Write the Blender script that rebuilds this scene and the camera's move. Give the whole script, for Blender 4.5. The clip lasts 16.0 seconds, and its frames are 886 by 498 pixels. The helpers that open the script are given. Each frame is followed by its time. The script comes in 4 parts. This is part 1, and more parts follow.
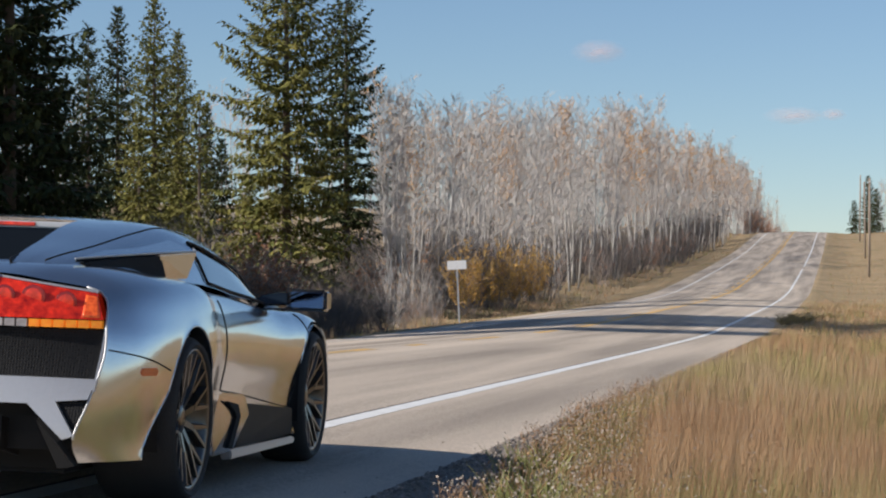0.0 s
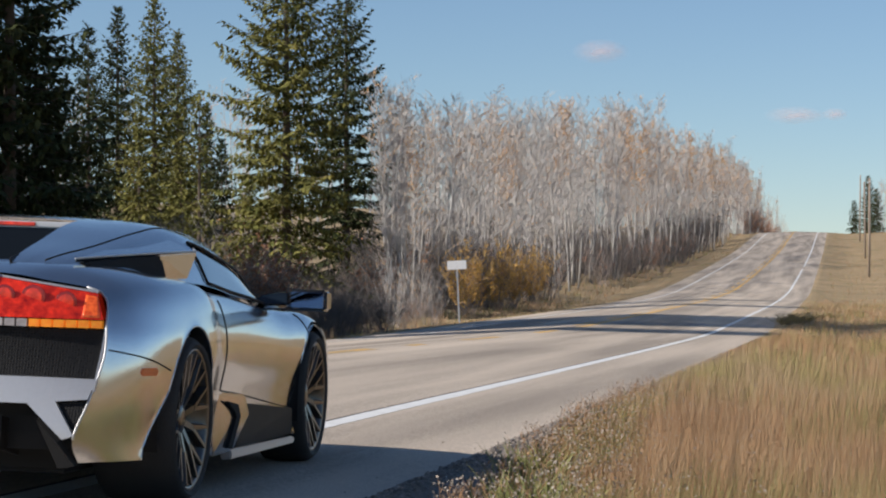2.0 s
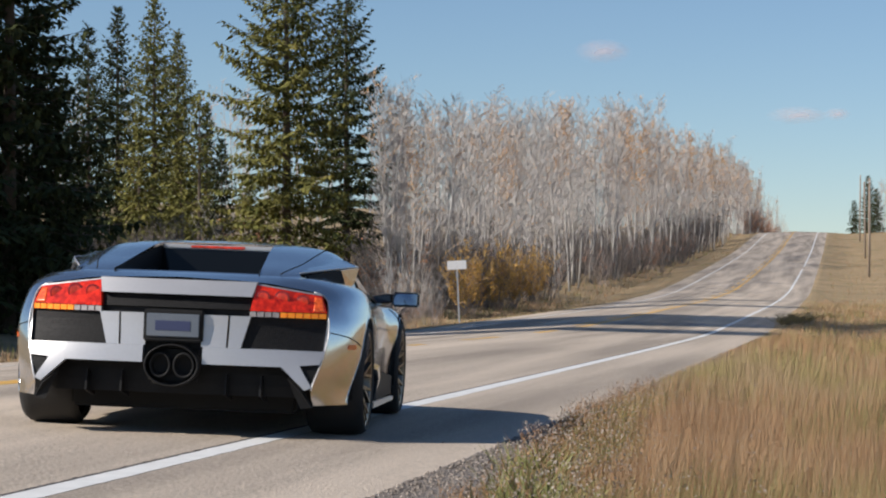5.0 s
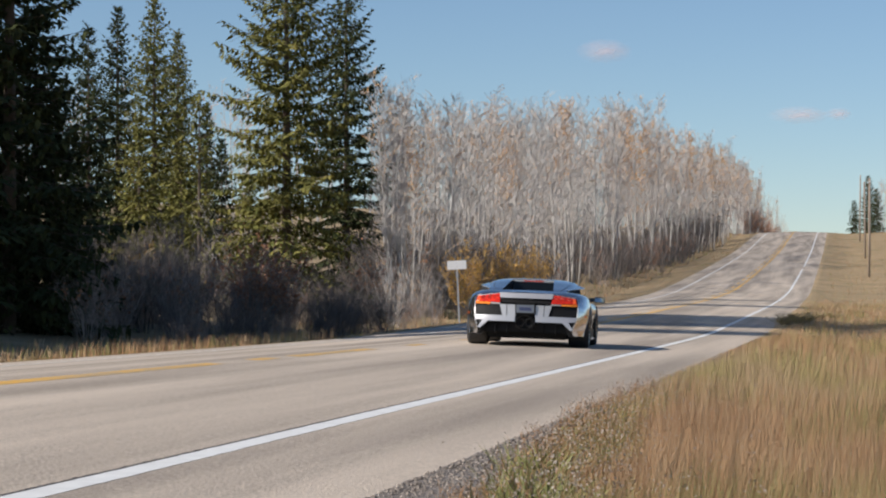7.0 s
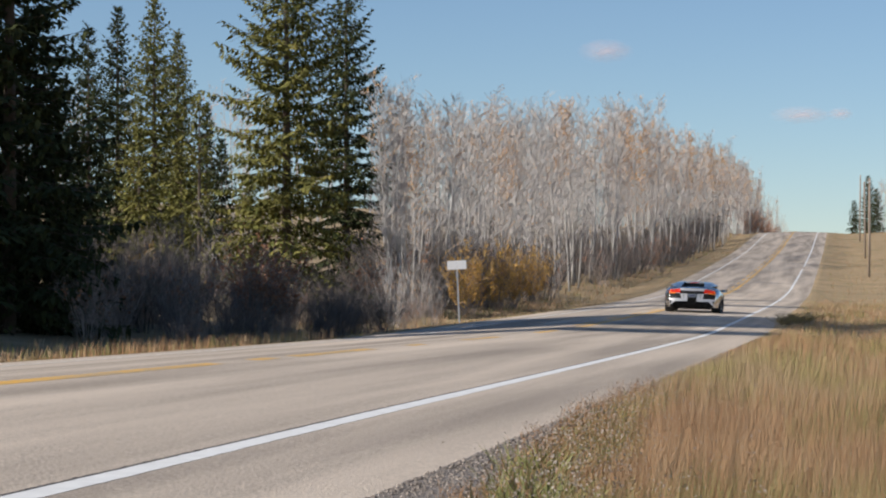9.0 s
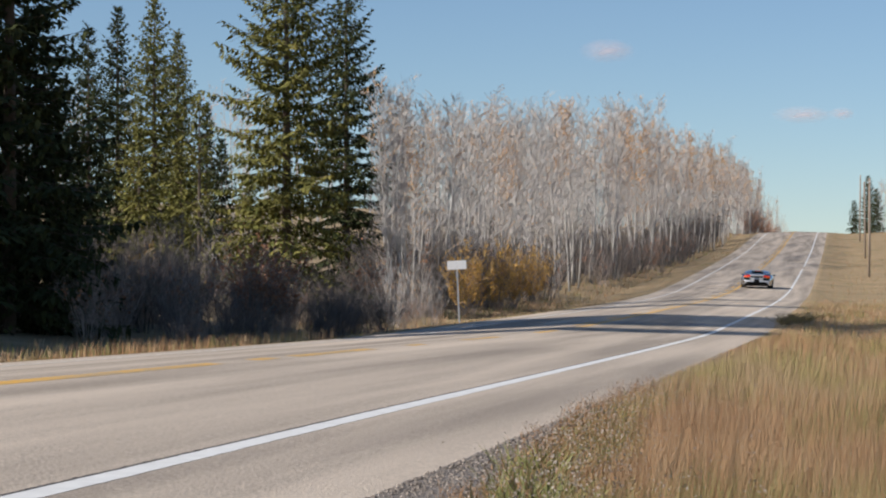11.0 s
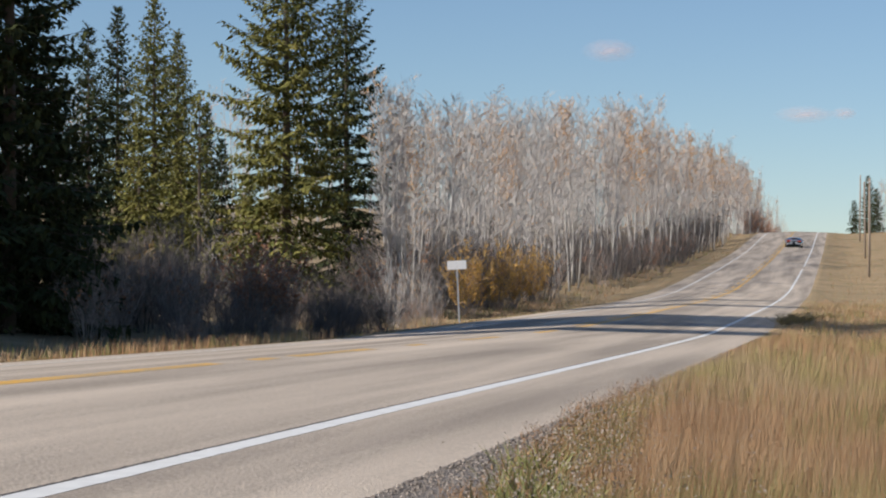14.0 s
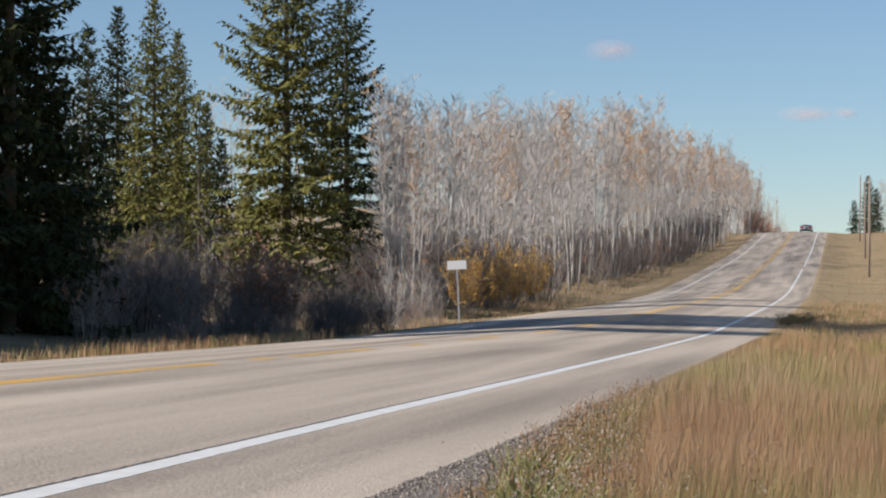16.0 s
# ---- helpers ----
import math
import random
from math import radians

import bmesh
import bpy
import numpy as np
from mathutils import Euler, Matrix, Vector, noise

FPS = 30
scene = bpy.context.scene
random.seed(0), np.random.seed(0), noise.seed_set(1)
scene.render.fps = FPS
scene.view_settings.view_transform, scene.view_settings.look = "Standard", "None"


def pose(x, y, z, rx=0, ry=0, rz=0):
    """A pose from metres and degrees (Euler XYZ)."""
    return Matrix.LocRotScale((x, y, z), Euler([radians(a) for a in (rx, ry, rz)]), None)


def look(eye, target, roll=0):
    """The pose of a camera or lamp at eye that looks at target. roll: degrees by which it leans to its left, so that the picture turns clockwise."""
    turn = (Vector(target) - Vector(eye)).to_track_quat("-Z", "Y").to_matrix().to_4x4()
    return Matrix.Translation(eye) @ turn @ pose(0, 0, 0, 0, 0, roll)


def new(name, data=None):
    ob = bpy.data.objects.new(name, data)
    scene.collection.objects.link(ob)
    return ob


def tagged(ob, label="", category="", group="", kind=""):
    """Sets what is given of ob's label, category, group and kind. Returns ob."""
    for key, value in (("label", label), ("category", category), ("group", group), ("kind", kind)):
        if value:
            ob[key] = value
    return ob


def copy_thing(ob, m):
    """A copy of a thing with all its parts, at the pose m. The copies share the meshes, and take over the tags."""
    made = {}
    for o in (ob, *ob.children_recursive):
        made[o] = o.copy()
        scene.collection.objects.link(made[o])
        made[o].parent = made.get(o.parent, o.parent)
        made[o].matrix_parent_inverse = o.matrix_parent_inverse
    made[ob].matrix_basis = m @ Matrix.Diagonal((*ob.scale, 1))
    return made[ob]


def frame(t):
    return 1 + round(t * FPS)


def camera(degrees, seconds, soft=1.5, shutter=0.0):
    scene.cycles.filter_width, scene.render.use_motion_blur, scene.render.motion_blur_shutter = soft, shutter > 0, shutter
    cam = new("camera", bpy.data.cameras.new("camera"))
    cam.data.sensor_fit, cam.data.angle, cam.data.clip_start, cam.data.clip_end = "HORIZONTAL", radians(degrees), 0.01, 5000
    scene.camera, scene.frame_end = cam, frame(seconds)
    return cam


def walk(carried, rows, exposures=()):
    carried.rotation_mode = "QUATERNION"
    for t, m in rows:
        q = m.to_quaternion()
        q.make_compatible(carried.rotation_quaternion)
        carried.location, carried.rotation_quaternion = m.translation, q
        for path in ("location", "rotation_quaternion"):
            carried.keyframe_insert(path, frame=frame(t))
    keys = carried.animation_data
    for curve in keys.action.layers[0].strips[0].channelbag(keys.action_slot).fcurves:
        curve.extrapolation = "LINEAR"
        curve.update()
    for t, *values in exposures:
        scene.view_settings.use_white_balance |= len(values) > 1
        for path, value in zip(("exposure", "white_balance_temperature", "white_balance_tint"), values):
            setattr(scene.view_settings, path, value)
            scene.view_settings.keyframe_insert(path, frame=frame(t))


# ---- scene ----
cam = camera(19.79, 16.0, soft=2.1)
PSI, PITCH = 8.90, 1.245
EYE = pose(0, 0, 0.763, 90 + PITCH, 0, PSI)
walk(cam, [(0, EYE), (16, EYE)], [(0, 0.26, 6270, 10), (16, 0.26, 6270, 10)])

# ---- light ----
SUN = Vector((-1.35, -0.8, 1.0)).normalized()
world = bpy.data.worlds.new("world")
scene.world = world
world.use_nodes = True
sky = world.node_tree.nodes.new("ShaderNodeTexSky")
sky.sky_type, sky.sun_disc = "NISHITA", False
sky.sun_elevation = math.asin(SUN.z)
sky.sun_rotation = math.atan2(SUN.x, SUN.y)
sky.altitude = 1500
sky.air_density, sky.dust_density, sky.ozone_density = 1.0, 0.0, 3.0
bg = world.node_tree.nodes["Background"]
world.node_tree.links.new(sky.outputs[0], bg.inputs[0])
bg.inputs[1].default_value = 0.079
sun = new("sun", bpy.data.lights.new("sun", "SUN"))
sun.data.energy, sun.data.angle, sun.data.color = 5.0, radians(0.53), (1.0, 0.905, 0.79)
sun.matrix_world = look(SUN * 100, (0, 0, 0))


# ---- materials ----
def mat(name, col, col2=None, scale=8.0, rough=0.8, metal=0.0, bump=0.0, fine=60.0, stretch=(1, 1, 1), coat=0.0,
        rand=0.0, glow=0.0, trans=0.0, spec=0.5, grain=0.45, stretch2=None, coord="Object"):
    """A surface of two colours mixed by noise at two scales, with fine relief."""
    m = bpy.data.materials.new(name)
    m.use_nodes = True
    nt = m.node_tree
    n, l = nt.nodes, nt.links
    b = n["Principled BSDF"]
    b.inputs["Roughness"].default_value = rough
    b.inputs["Metallic"].default_value = metal
    b.inputs["Coat Weight"].default_value = coat
    b.inputs["Specular IOR Level"].default_value = spec
    b.inputs["Transmission Weight"].default_value = trans
    b.inputs["Base Color"].default_value = (*col, 1)
    if glow:
        b.inputs["Emission Color"].default_value = (*col, 1)
        b.inputs["Emission Strength"].default_value = glow
    if col2 or bump or rand:
        co = n.new("ShaderNodeTexCoord")
        mp = n.new("ShaderNodeMapping")
        mp.inputs["Scale"].default_value = stretch
        l.new(co.outputs[coord], mp.inputs[0])
        big, small = n.new("ShaderNodeTexNoise"), n.new("ShaderNodeTexNoise")
        big.inputs["Scale"].default_value, small.inputs["Scale"].default_value = scale, fine
        big.inputs["Detail"].default_value, small.inputs["Detail"].default_value = 4, 3
        l.new(mp.outputs[0], big.inputs[0])
        if stretch2:
            mp2 = n.new("ShaderNodeMapping")
            mp2.inputs["Scale"].default_value = stretch2
            l.new(co.outputs[coord], mp2.inputs[0])
            l.new(mp2.outputs[0], small.inputs[0])
        else:
            l.new(mp.outputs[0], small.inputs[0])
        add = n.new("ShaderNodeMath")
        add.operation = "MULTIPLY_ADD"
        add.inputs[1].default_value = grain
        l.new(small.outputs[0], add.inputs[0])
        l.new(big.outputs[0], add.inputs[2])
        ramp = n.new("ShaderNodeMapRange")
        ramp.inputs[1].default_value, ramp.inputs[2].default_value = 0.22 + 0.5 * grain, 0.75 + 0.5 * grain
        l.new(add.outputs[0], ramp.inputs[0])
        mix = n.new("ShaderNodeMix")
        mix.data_type = "RGBA"
        mix.inputs[6].default_value, mix.inputs[7].default_value = (*col, 1), (*(col2 or col), 1)
        l.new(ramp.outputs[0], mix.inputs[0])
        out = mix.outputs[2]
        if rand:
            isl = n.new("ShaderNodeNewGeometry")
            hsv = n.new("ShaderNodeHueSaturation")
            rr = n.new("ShaderNodeMapRange")
            rr.inputs[3].default_value, rr.inputs[4].default_value = 1 - rand, 1 + rand
            l.new(isl.outputs["Random Per Island"], rr.inputs[0])
            l.new(rr.outputs[0], hsv.inputs["Value"])
            l.new(out, hsv.inputs["Color"])
            out = hsv.outputs[0]
        l.new(out, b.inputs["Base Color"])
        if bump:
            bp = n.new("ShaderNodeBump")
            bp.inputs["Strength"].default_value = bump
            bp.inputs["Distance"].default_value = 0.02
            l.new(small.outputs[0], bp.inputs["Height"])
            l.new(bp.outputs[0], b.inputs["Normal"])
    return m


M_GROUND = mat("dry_soil_grass", (0.19, 0.155, 0.075), (0.42, 0.295, 0.165), 0.30, 0.95, bump=0.6, fine=9)
M_ASPHALT = mat("worn_asphalt", (0.25, 0.212, 0.172), (0.58, 0.49, 0.395), 1.1, 0.8, bump=0.5, fine=55, stretch=(1, 0.03, 1), stretch2=(1, 1, 1), spec=0.3, grain=0.8)
for node in M_ASPHALT.node_tree.nodes:  # stronger wheel-path streaks
    if node.bl_idname == "ShaderNodeMapRange":
        node.inputs[1].default_value, node.inputs[2].default_value = 0.70, 1.06
M_SHOULDER = mat("shoulder_asphalt", (0.19, 0.165, 0.145), (0.28, 0.245, 0.21), 0.8, 0.85, bump=0.35, fine=60, stretch=(1, 0.3, 1))
M_GRAVEL = mat("gravel", (0.12, 0.10, 0.082), (0.33, 0.28, 0.235), 22, 0.95, rand=0.5)
M_WHITE = mat("white_road_paint", (0.62, 0.62, 0.60), (0.80, 0.80, 0.78), 6, 0.7, fine=90)
M_YELLOW = mat("yellow_road_paint", (0.78, 0.42, 0.04), (0.42, 0.32, 0.19), 2.5, 0.7, fine=30, stretch=(1, 0.2, 1), grain=0.8)
M_NEEDLES = mat("spruce_needles", (0.066, 0.083, 0.024), (0.25, 0.225, 0.068), 0.9, 0.85, spec=0.12, rand=0.32, fine=5)
# Darker copy of spruce_needles; shade on the left-hand spruces is put into the colour.
M_NEEDLES_SHADE = mat("shade_darkened_needles", (0.024, 0.035, 0.017), (0.075, 0.085, 0.034), 0.9, 0.85, spec=0.12, rand=0.32, fine=5)
M_BARK = mat("spruce_bark", (0.07, 0.05, 0.035), (0.14, 0.11, 0.085), 4, 0.9, bump=0.5, fine=30)
M_ASPEN = mat("aspen_bark", (0.19, 0.175, 0.168), (0.66, 0.63, 0.59), 0.9, 0.85, fine=12, stretch=(1, 1, 0.4))
M_TWIG = mat("bare_twigs", (0.32, 0.298, 0.283), (0.62, 0.58, 0.545), 1.2, 0.9, rand=0.3, fine=9)
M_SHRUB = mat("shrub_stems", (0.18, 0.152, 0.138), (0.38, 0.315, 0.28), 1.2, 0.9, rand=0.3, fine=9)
# Darker copy of shrub_stems: the shade under the trees is put into its colour.
M_SHADE_BRUSH = mat("shade_darkened_stems", (0.070, 0.062, 0.060), (0.16, 0.140, 0.130), 1.2, 0.9, rand=0.3, fine=9)
M_LEAF_ORANGE = mat("orange_leaves", (0.60, 0.30, 0.085), (0.70, 0.41, 0.15), 2, 0.7, rand=0.35, fine=9)
M_LEAF_YELLOW = mat("yellow_leaves", (0.56, 0.31, 0.06), (0.72, 0.45, 0.12), 2, 0.7, rand=0.35, fine=9)
M_LEAF_RED = mat("rust_leaves", (0.30, 0.12, 0.06), (0.36, 0.18, 0.09), 2, 0.7, rand=0.35, fine=9)
M_GRASS = mat("dry_grass", (0.26, 0.175, 0.095), (0.43, 0.315, 0.19), 0.7, 0.8, rand=0.25, fine=4)
M_GRASS_GREEN = mat("green_weeds", (0.11, 0.13, 0.035), (0.24, 0.235, 0.08), 1.5, 0.8, rand=0.4, fine=5)
M_SEED = mat("pale_seed_heads", (0.28, 0.235, 0.195), (0.42, 0.36, 0.31), 5, 0.9, rand=0.3)
M_POLE = mat("weathered_pole_wood", (0.22, 0.17, 0.13), (0.34, 0.28, 0.22), 2, 0.9, fine=20, stretch=(4, 4, 0.3))
M_SIGN = mat("white_sign_metal", (0.78, 0.78, 0.78), (0.70, 0.70, 0.72), 3, 0.5)
M_GALV = mat("galvanised_steel", (0.55, 0.56, 0.58), (0.42, 0.43, 0.45), 6, 0.5, 0.6)


# ---- mesh tools ----
def mesh_of(name, verts, faces, mats, idx=None, smooth=False):
    me = bpy.data.meshes.new(name)
    me.from_pydata([tuple(v) for v in verts], [], [tuple(int(i) for i in f) for f in faces])
    for m in (mats if isinstance(mats, (list, tuple)) else [mats]):
        me.materials.append(m)
    if idx is not None:
        me.polygons.foreach_set("material_index", np.asarray(idx, dtype=np.int32))
    if smooth:
        me.polygons.foreach_set("use_smooth", np.ones(len(me.polygons), dtype=bool))
    me.update()
    return me


def part(name, bm, material, parent, label="", smooth=False):
    """Links a bmesh, or a ready mesh, as one mesh object under a thing or a part."""
    if isinstance(bm, bmesh.types.BMesh):
        me = bpy.data.meshes.new(name)
        bm.to_mesh(me)
        bm.free()
        me.materials.append(material)
        if smooth:
            me.polygons.foreach_set("use_smooth", np.ones(len(me.polygons), dtype=bool))
    else:
        me = bm
    ob = new(name, me)
    ob.parent = parent
    return tagged(ob, label)


def tube(pts, radii, sides=5):
    """Vertices and faces of a tapered tube along points."""
    pts = [Vector(p) for p in pts]
    vs, fs = [], []
    for i, p in enumerate(pts):
        d = (pts[min(i + 1, len(pts) - 1)] - pts[max(i - 1, 0)]).normalized()
        u = d.cross(Vector((0.3, 0.9, 0.1))).normalized()
        w = d.cross(u)
        for k in range(sides):
            a = 2 * math.pi * k / sides
            vs.append(p + (u * math.cos(a) + w * math.sin(a)) * radii[i])
    for i in range(len(pts) - 1):
        for k in range(sides):
            a, b = i * sides + k, i * sides + (k + 1) % sides
            fs.append((a, b, b + sides, a + sides))
    fs.append(tuple(range((len(pts) - 1) * sides, len(pts) * sides)))
    fs.append(tuple(reversed(range(sides))))
    return vs, fs


class Heap:
    """Gathers pieces of mesh with their material numbers."""
    def __init__(self):
        self.v, self.f, self.m = [], [], []

    def add(self, vs, fs, m=0):
        o = len(self.v)
        self.v.extend(vs)
        self.f.extend(tuple(i + o for i in f) for f in fs)
        self.m.extend([m] * len(fs))

    def card(self, p, d, w, m=0):
        """A small pointed leaf from p along d, with half-width vector w."""
        o = len(self.v)
        self.v.extend((p, p + d * 0.45 + w, p + d, p + d * 0.45 - w))
        self.f.append((o, o + 1, o + 2, o + 3))
        self.m.append(m)

    def sliver(self, p, q, w, m=0):
        o = len(self.v)
        self.v.extend((p - w, p + w, q))
        self.f.append((o, o + 1, o + 2))
        self.m.append(m)

    def mesh(self, name, mats, smooth=False):
        return mesh_of(name, self.v, self.f, mats, self.m, smooth)


# ---- ground and road ----
PY = [-60, 0, 60, 77, 100, 122, 145, 167, 205, 240, 293, 330, 366, 392, 420, 470, 600, 1000, 4000]
PZ = [0, 0, 0.0, 0.17, 0.45, 0.73, 1.13, 1.68, 3.12, 4.55, 6.95, 8.95, 10.85, 11.75, 12.4, 13.3, 14.0, 6, 0]


def rise(y):
    """Height of the road's right edge line along the way, smooth between the levels."""
    i = int(np.searchsorted(PY, y)) - 1
    i = max(0, min(i, len(PY) - 2))

    def slope(k):
        if k <= 0 or k >= len(PY) - 1:
            return 0.0
        return (PZ[k + 1] - PZ[k - 1]) / (PY[k + 1] - PY[k - 1])
    h = PY[i + 1] - PY[i]
    s = min(1.0, max(0.0, (y - PY[i]) / h))
    return (PZ[i] * (1 + 2 * s) * (1 - s) ** 2 + PZ[i + 1] * s * s * (3 - 2 * s)
            + h * slope(i) * s * (1 - s) ** 2 + h * slope(i + 1) * s * s * (s - 1))


X_WHITE, X_YELLOW, X_LEFT = -3.246, -6.859, -10.47
X_EDGE, X_EDGE_L = -1.90, -11.9
SIDE_X = [-400, -60, -30, -19, -15.5, -13.2, X_EDGE_L, X_YELLOW, X_EDGE, -1.5, 0.5, 4, 12, 60, 400]
SIDE_Z = [14.0, 3.6, 0.6, -0.15, -0.45, -0.22, -0.06, 0.145, -0.045, -0.10, -0.32, -0.25, 0.1, 0.5, 1.0]


def across(x):
    return float(np.interp(x, SIDE_X, SIDE_Z))


def level(x, y):
    return rise(y) + across(x)


def strip(name, xs, ys, lift, material, wobble=None):
    vs, fs = [], []
    for y in ys:
        for x in xs:
            dx = wobble(x, y) if wobble else 0
            vs.append((x + dx, y, level(x + dx, y) + lift))
    n = len(xs)
    for i in range(len(ys) - 1):
        for j in range(n - 1):
            fs.append((i * n + j, i * n + j + 1, (i + 1) * n + j + 1, (i + 1) * n + j))
    return new(name, mesh_of(name, vs, fs, material, smooth=True))


YS = list(np.arange(-60, 60, 4)) + list(np.arange(60, 500, 3)) + list(np.arange(500, 1000, 25)) + [1000, 1300, 2000, 4000]


def make_ground():
    xs = sorted(set(list(np.arange(-60, -12, 2.4)) + SIDE_X + [-400, -200, -100, X_EDGE - 0.21, X_EDGE - 0.1, X_EDGE_L + 0.1, X_EDGE_L + 0.21, -3.2, -8, 1.5, 2.5, 6, 8, 20, 30, 100, 200]))
    vs, fs = [], []
    ys = [-400, -150] + YS
    for y in ys:
        for x in xs:
            z = level(x, y) - (0.05 if X_EDGE_L + 0.05 < x < X_EDGE - 0.05 else 0)
            if x < -13 or x > -1:
                z += 0.10 * noise.noise((x * 0.35, y * 0.3, 0))
            vs.append((x, y, z))
    n = len(xs)
    for i in range(len(ys) - 1):
        for j in range(n - 1):
            fs.append((i * n + j, i * n + j + 1, (i + 1) * n + j + 1, (i + 1) * n + j))
    g = new("ground", mesh_of("ground", vs, fs, M_GROUND, smooth=True))
    tagged(g, "dry autumn verge and field ground beside the highway", "ground", kind="structure")


def make_road():
    ragged = lambda x, y: 0.06 * noise.noise((y * 1.3, x, 2)) if x in (X_EDGE, X_EDGE_L) else 0
    r = strip("road", [X_EDGE_L, X_LEFT, -9, X_YELLOW, -5, X_WHITE, -2.7, X_EDGE], YS, 0.0, M_ASPHALT, ragged)
    tagged(r, "worn greyish tan two-lane asphalt highway with tyre streaks", "road", kind="structure")
    ys = [y for y in YS if -40 <= y <= 620]

    def line(name, xc, w, y0, y1, m, label):
        yy = [y0] + [y for y in sorted(set(ys) | set(np.arange(8, 45, 0.15))) if y0 < y < y1] + [y1]
        drift = lambda x, y: 0.035 * min(1, max(0, (18 - y) / 7)) + 0.015 * min(1, max(0, (36 - y) / 10)) + 0.007 * noise.noise((y * 3.1, x * 9, 6)) + 0.004 * noise.noise((y * 11, x * 9, 8))
        o = strip(name, [xc - w / 2, xc + w / 2], yy, 0.002, m, drift if xc == X_WHITE else None)
        return tagged(o, label, "road marking", kind="structure")
    line("edge_line", X_WHITE, 0.15, -40, 222, M_WHITE, "painted white edge line along the shoulder")
    line("edge_line", X_WHITE, 0.15, 230, 600, M_WHITE, "painted white edge line along the shoulder")
    line("edge_line", X_LEFT, 0.15, -40, 600, M_WHITE, "painted white edge line along the far shoulder")
    for y0, y1 in ((-40, 26.7), (28.5, 29.6), (30.6, 36), (39, 40.4), (45, 49.5), (56, 60), (65, 600)):
        line("centre_line", X_YELLOW + 0.19, 0.22, y0, y1, M_YELLOW, "worn yellow centre line, partly rubbed away")
    y = 68.0
    while y < 420:
        line("centre_dash", X_YELLOW - 0.19, 0.17, y, y + 5.0, M_YELLOW, "worn yellow centre dash")
        y += 9.0


make_ground()
make_road()


# ---- trees ----
def rnd(a, b):
    return random.uniform(a, b)


def spruce_meshes(h, r, seed, needles, thin=0.0, taper=0.62, low=0.04, coarse=0.21):
    """A spruce: trunk mesh, and a crown of separate drooping boughs hung with small sprays of needles."""
    random.seed(seed)
    t = Heap()
    t.add(*tube([(0, 0, -0.3), (0.03, 0, h * 0.3), (0, 0.04, h * 0.65), (0, 0, h * 0.99)], [h * 0.014, h * 0.011, h * 0.006, 0.01], 7))
    c = Heap()
    z = h * low
    while z < h * 0.985:
        k = z / h
        reach = r * (1 - k) ** taper * (0.80 + 0.20 * min(1, k * 6)) * rnd(0.86, 1.1)
        n = 6 if k < 0.85 else 4
        a0 = rnd(0, 6.28)
        for i in range(n):
            if random.random() < thin:
                continue
            a = a0 + 6.283 * i / n + rnd(-0.4, 0.4)
            ln = reach * rnd(0.55, 1.18) + 0.10
            out = Vector((math.cos(a), math.sin(a), 0))
            side = Vector((-math.sin(a), math.cos(a), 0))
            droop = rnd(0.35, 0.62) * (1 - k) + 0.04
            lift = rnd(0.15, 0.42) + 0.55 * k * k
            steps = max(3, int(ln / coarse))
            zz = z + rnd(-0.16, 0.16)
            prev = Vector((0, 0, zz))
            lush = rnd(0.75, 1.25)
            for s in range(1, steps + 1):
                u = s / steps
                p = out * (ln * u) + Vector((0, 0, zz - droop * ln * u * 1.1 + lift * ln * u * u * 0.9))
                if s % 2:
                    c.sliver(prev, p, Vector((0, 0, 0.02)), 1)
                    prev = p
                if u < 0.15:
                    continue
                spread = min(0.50, (1.1 - u) * ln * 0.30 + 0.10)
                for sg in (-1, 1):  # side sprays, two short pieces each
                    d = side * sg * rnd(0.7, 1.1) + out * rnd(0.2, 0.7) + Vector((0, 0, rnd(-0.55, -0.05)))
                    q = p
                    for m in range(2):
                        e = (d + Vector((rnd(-0.35, 0.35), rnd(-0.35, 0.35), -0.22 * m))) * (spread * 0.60 * lush)
                        c.card(q, e * 1.35, e.cross(Vector((rnd(-0.5, 0.5), rnd(-0.5, 0.5), 1))).normalized() * rnd(0.05, 0.085))
                        q = q + e
                for _ in range(2):  # hanging sprays
                    d = Vector((rnd(-0.3, 0.3), rnd(-0.3, 0.3), -1)) * rnd(0.14, 0.36) * (1.15 - 0.6 * k) * lush
                    q = p + side * rnd(-0.5, 0.5) * spread
                    c.card(q, d, (side * rnd(-1, 1) + out * rnd(-1, 1)).normalized() * rnd(0.05, 0.09))
            for _ in range(3):
                d = out * rnd(0.12, 0.3) + side * rnd(-0.15, 0.15) + Vector((0, 0, rnd(-0.1, 0.12)))
                c.card(prev, d, d.cross(Vector((0, 0, 1))).normalized() * 0.045)
        z += 0.22 + 0.16 * (1 - k)
    for _ in range(5):
        c.card(Vector((0, 0, h * 0.955)), Vector((rnd(-0.1, 0.1), rnd(-0.1, 0.1), h * rnd(0.02, 0.05))), Vector((rnd(-0.05, 0.05), 0.04, 0)))
    return t.mesh("spruce_trunk", M_BARK, True), c.mesh("spruce_crown", [needles, M_BARK])


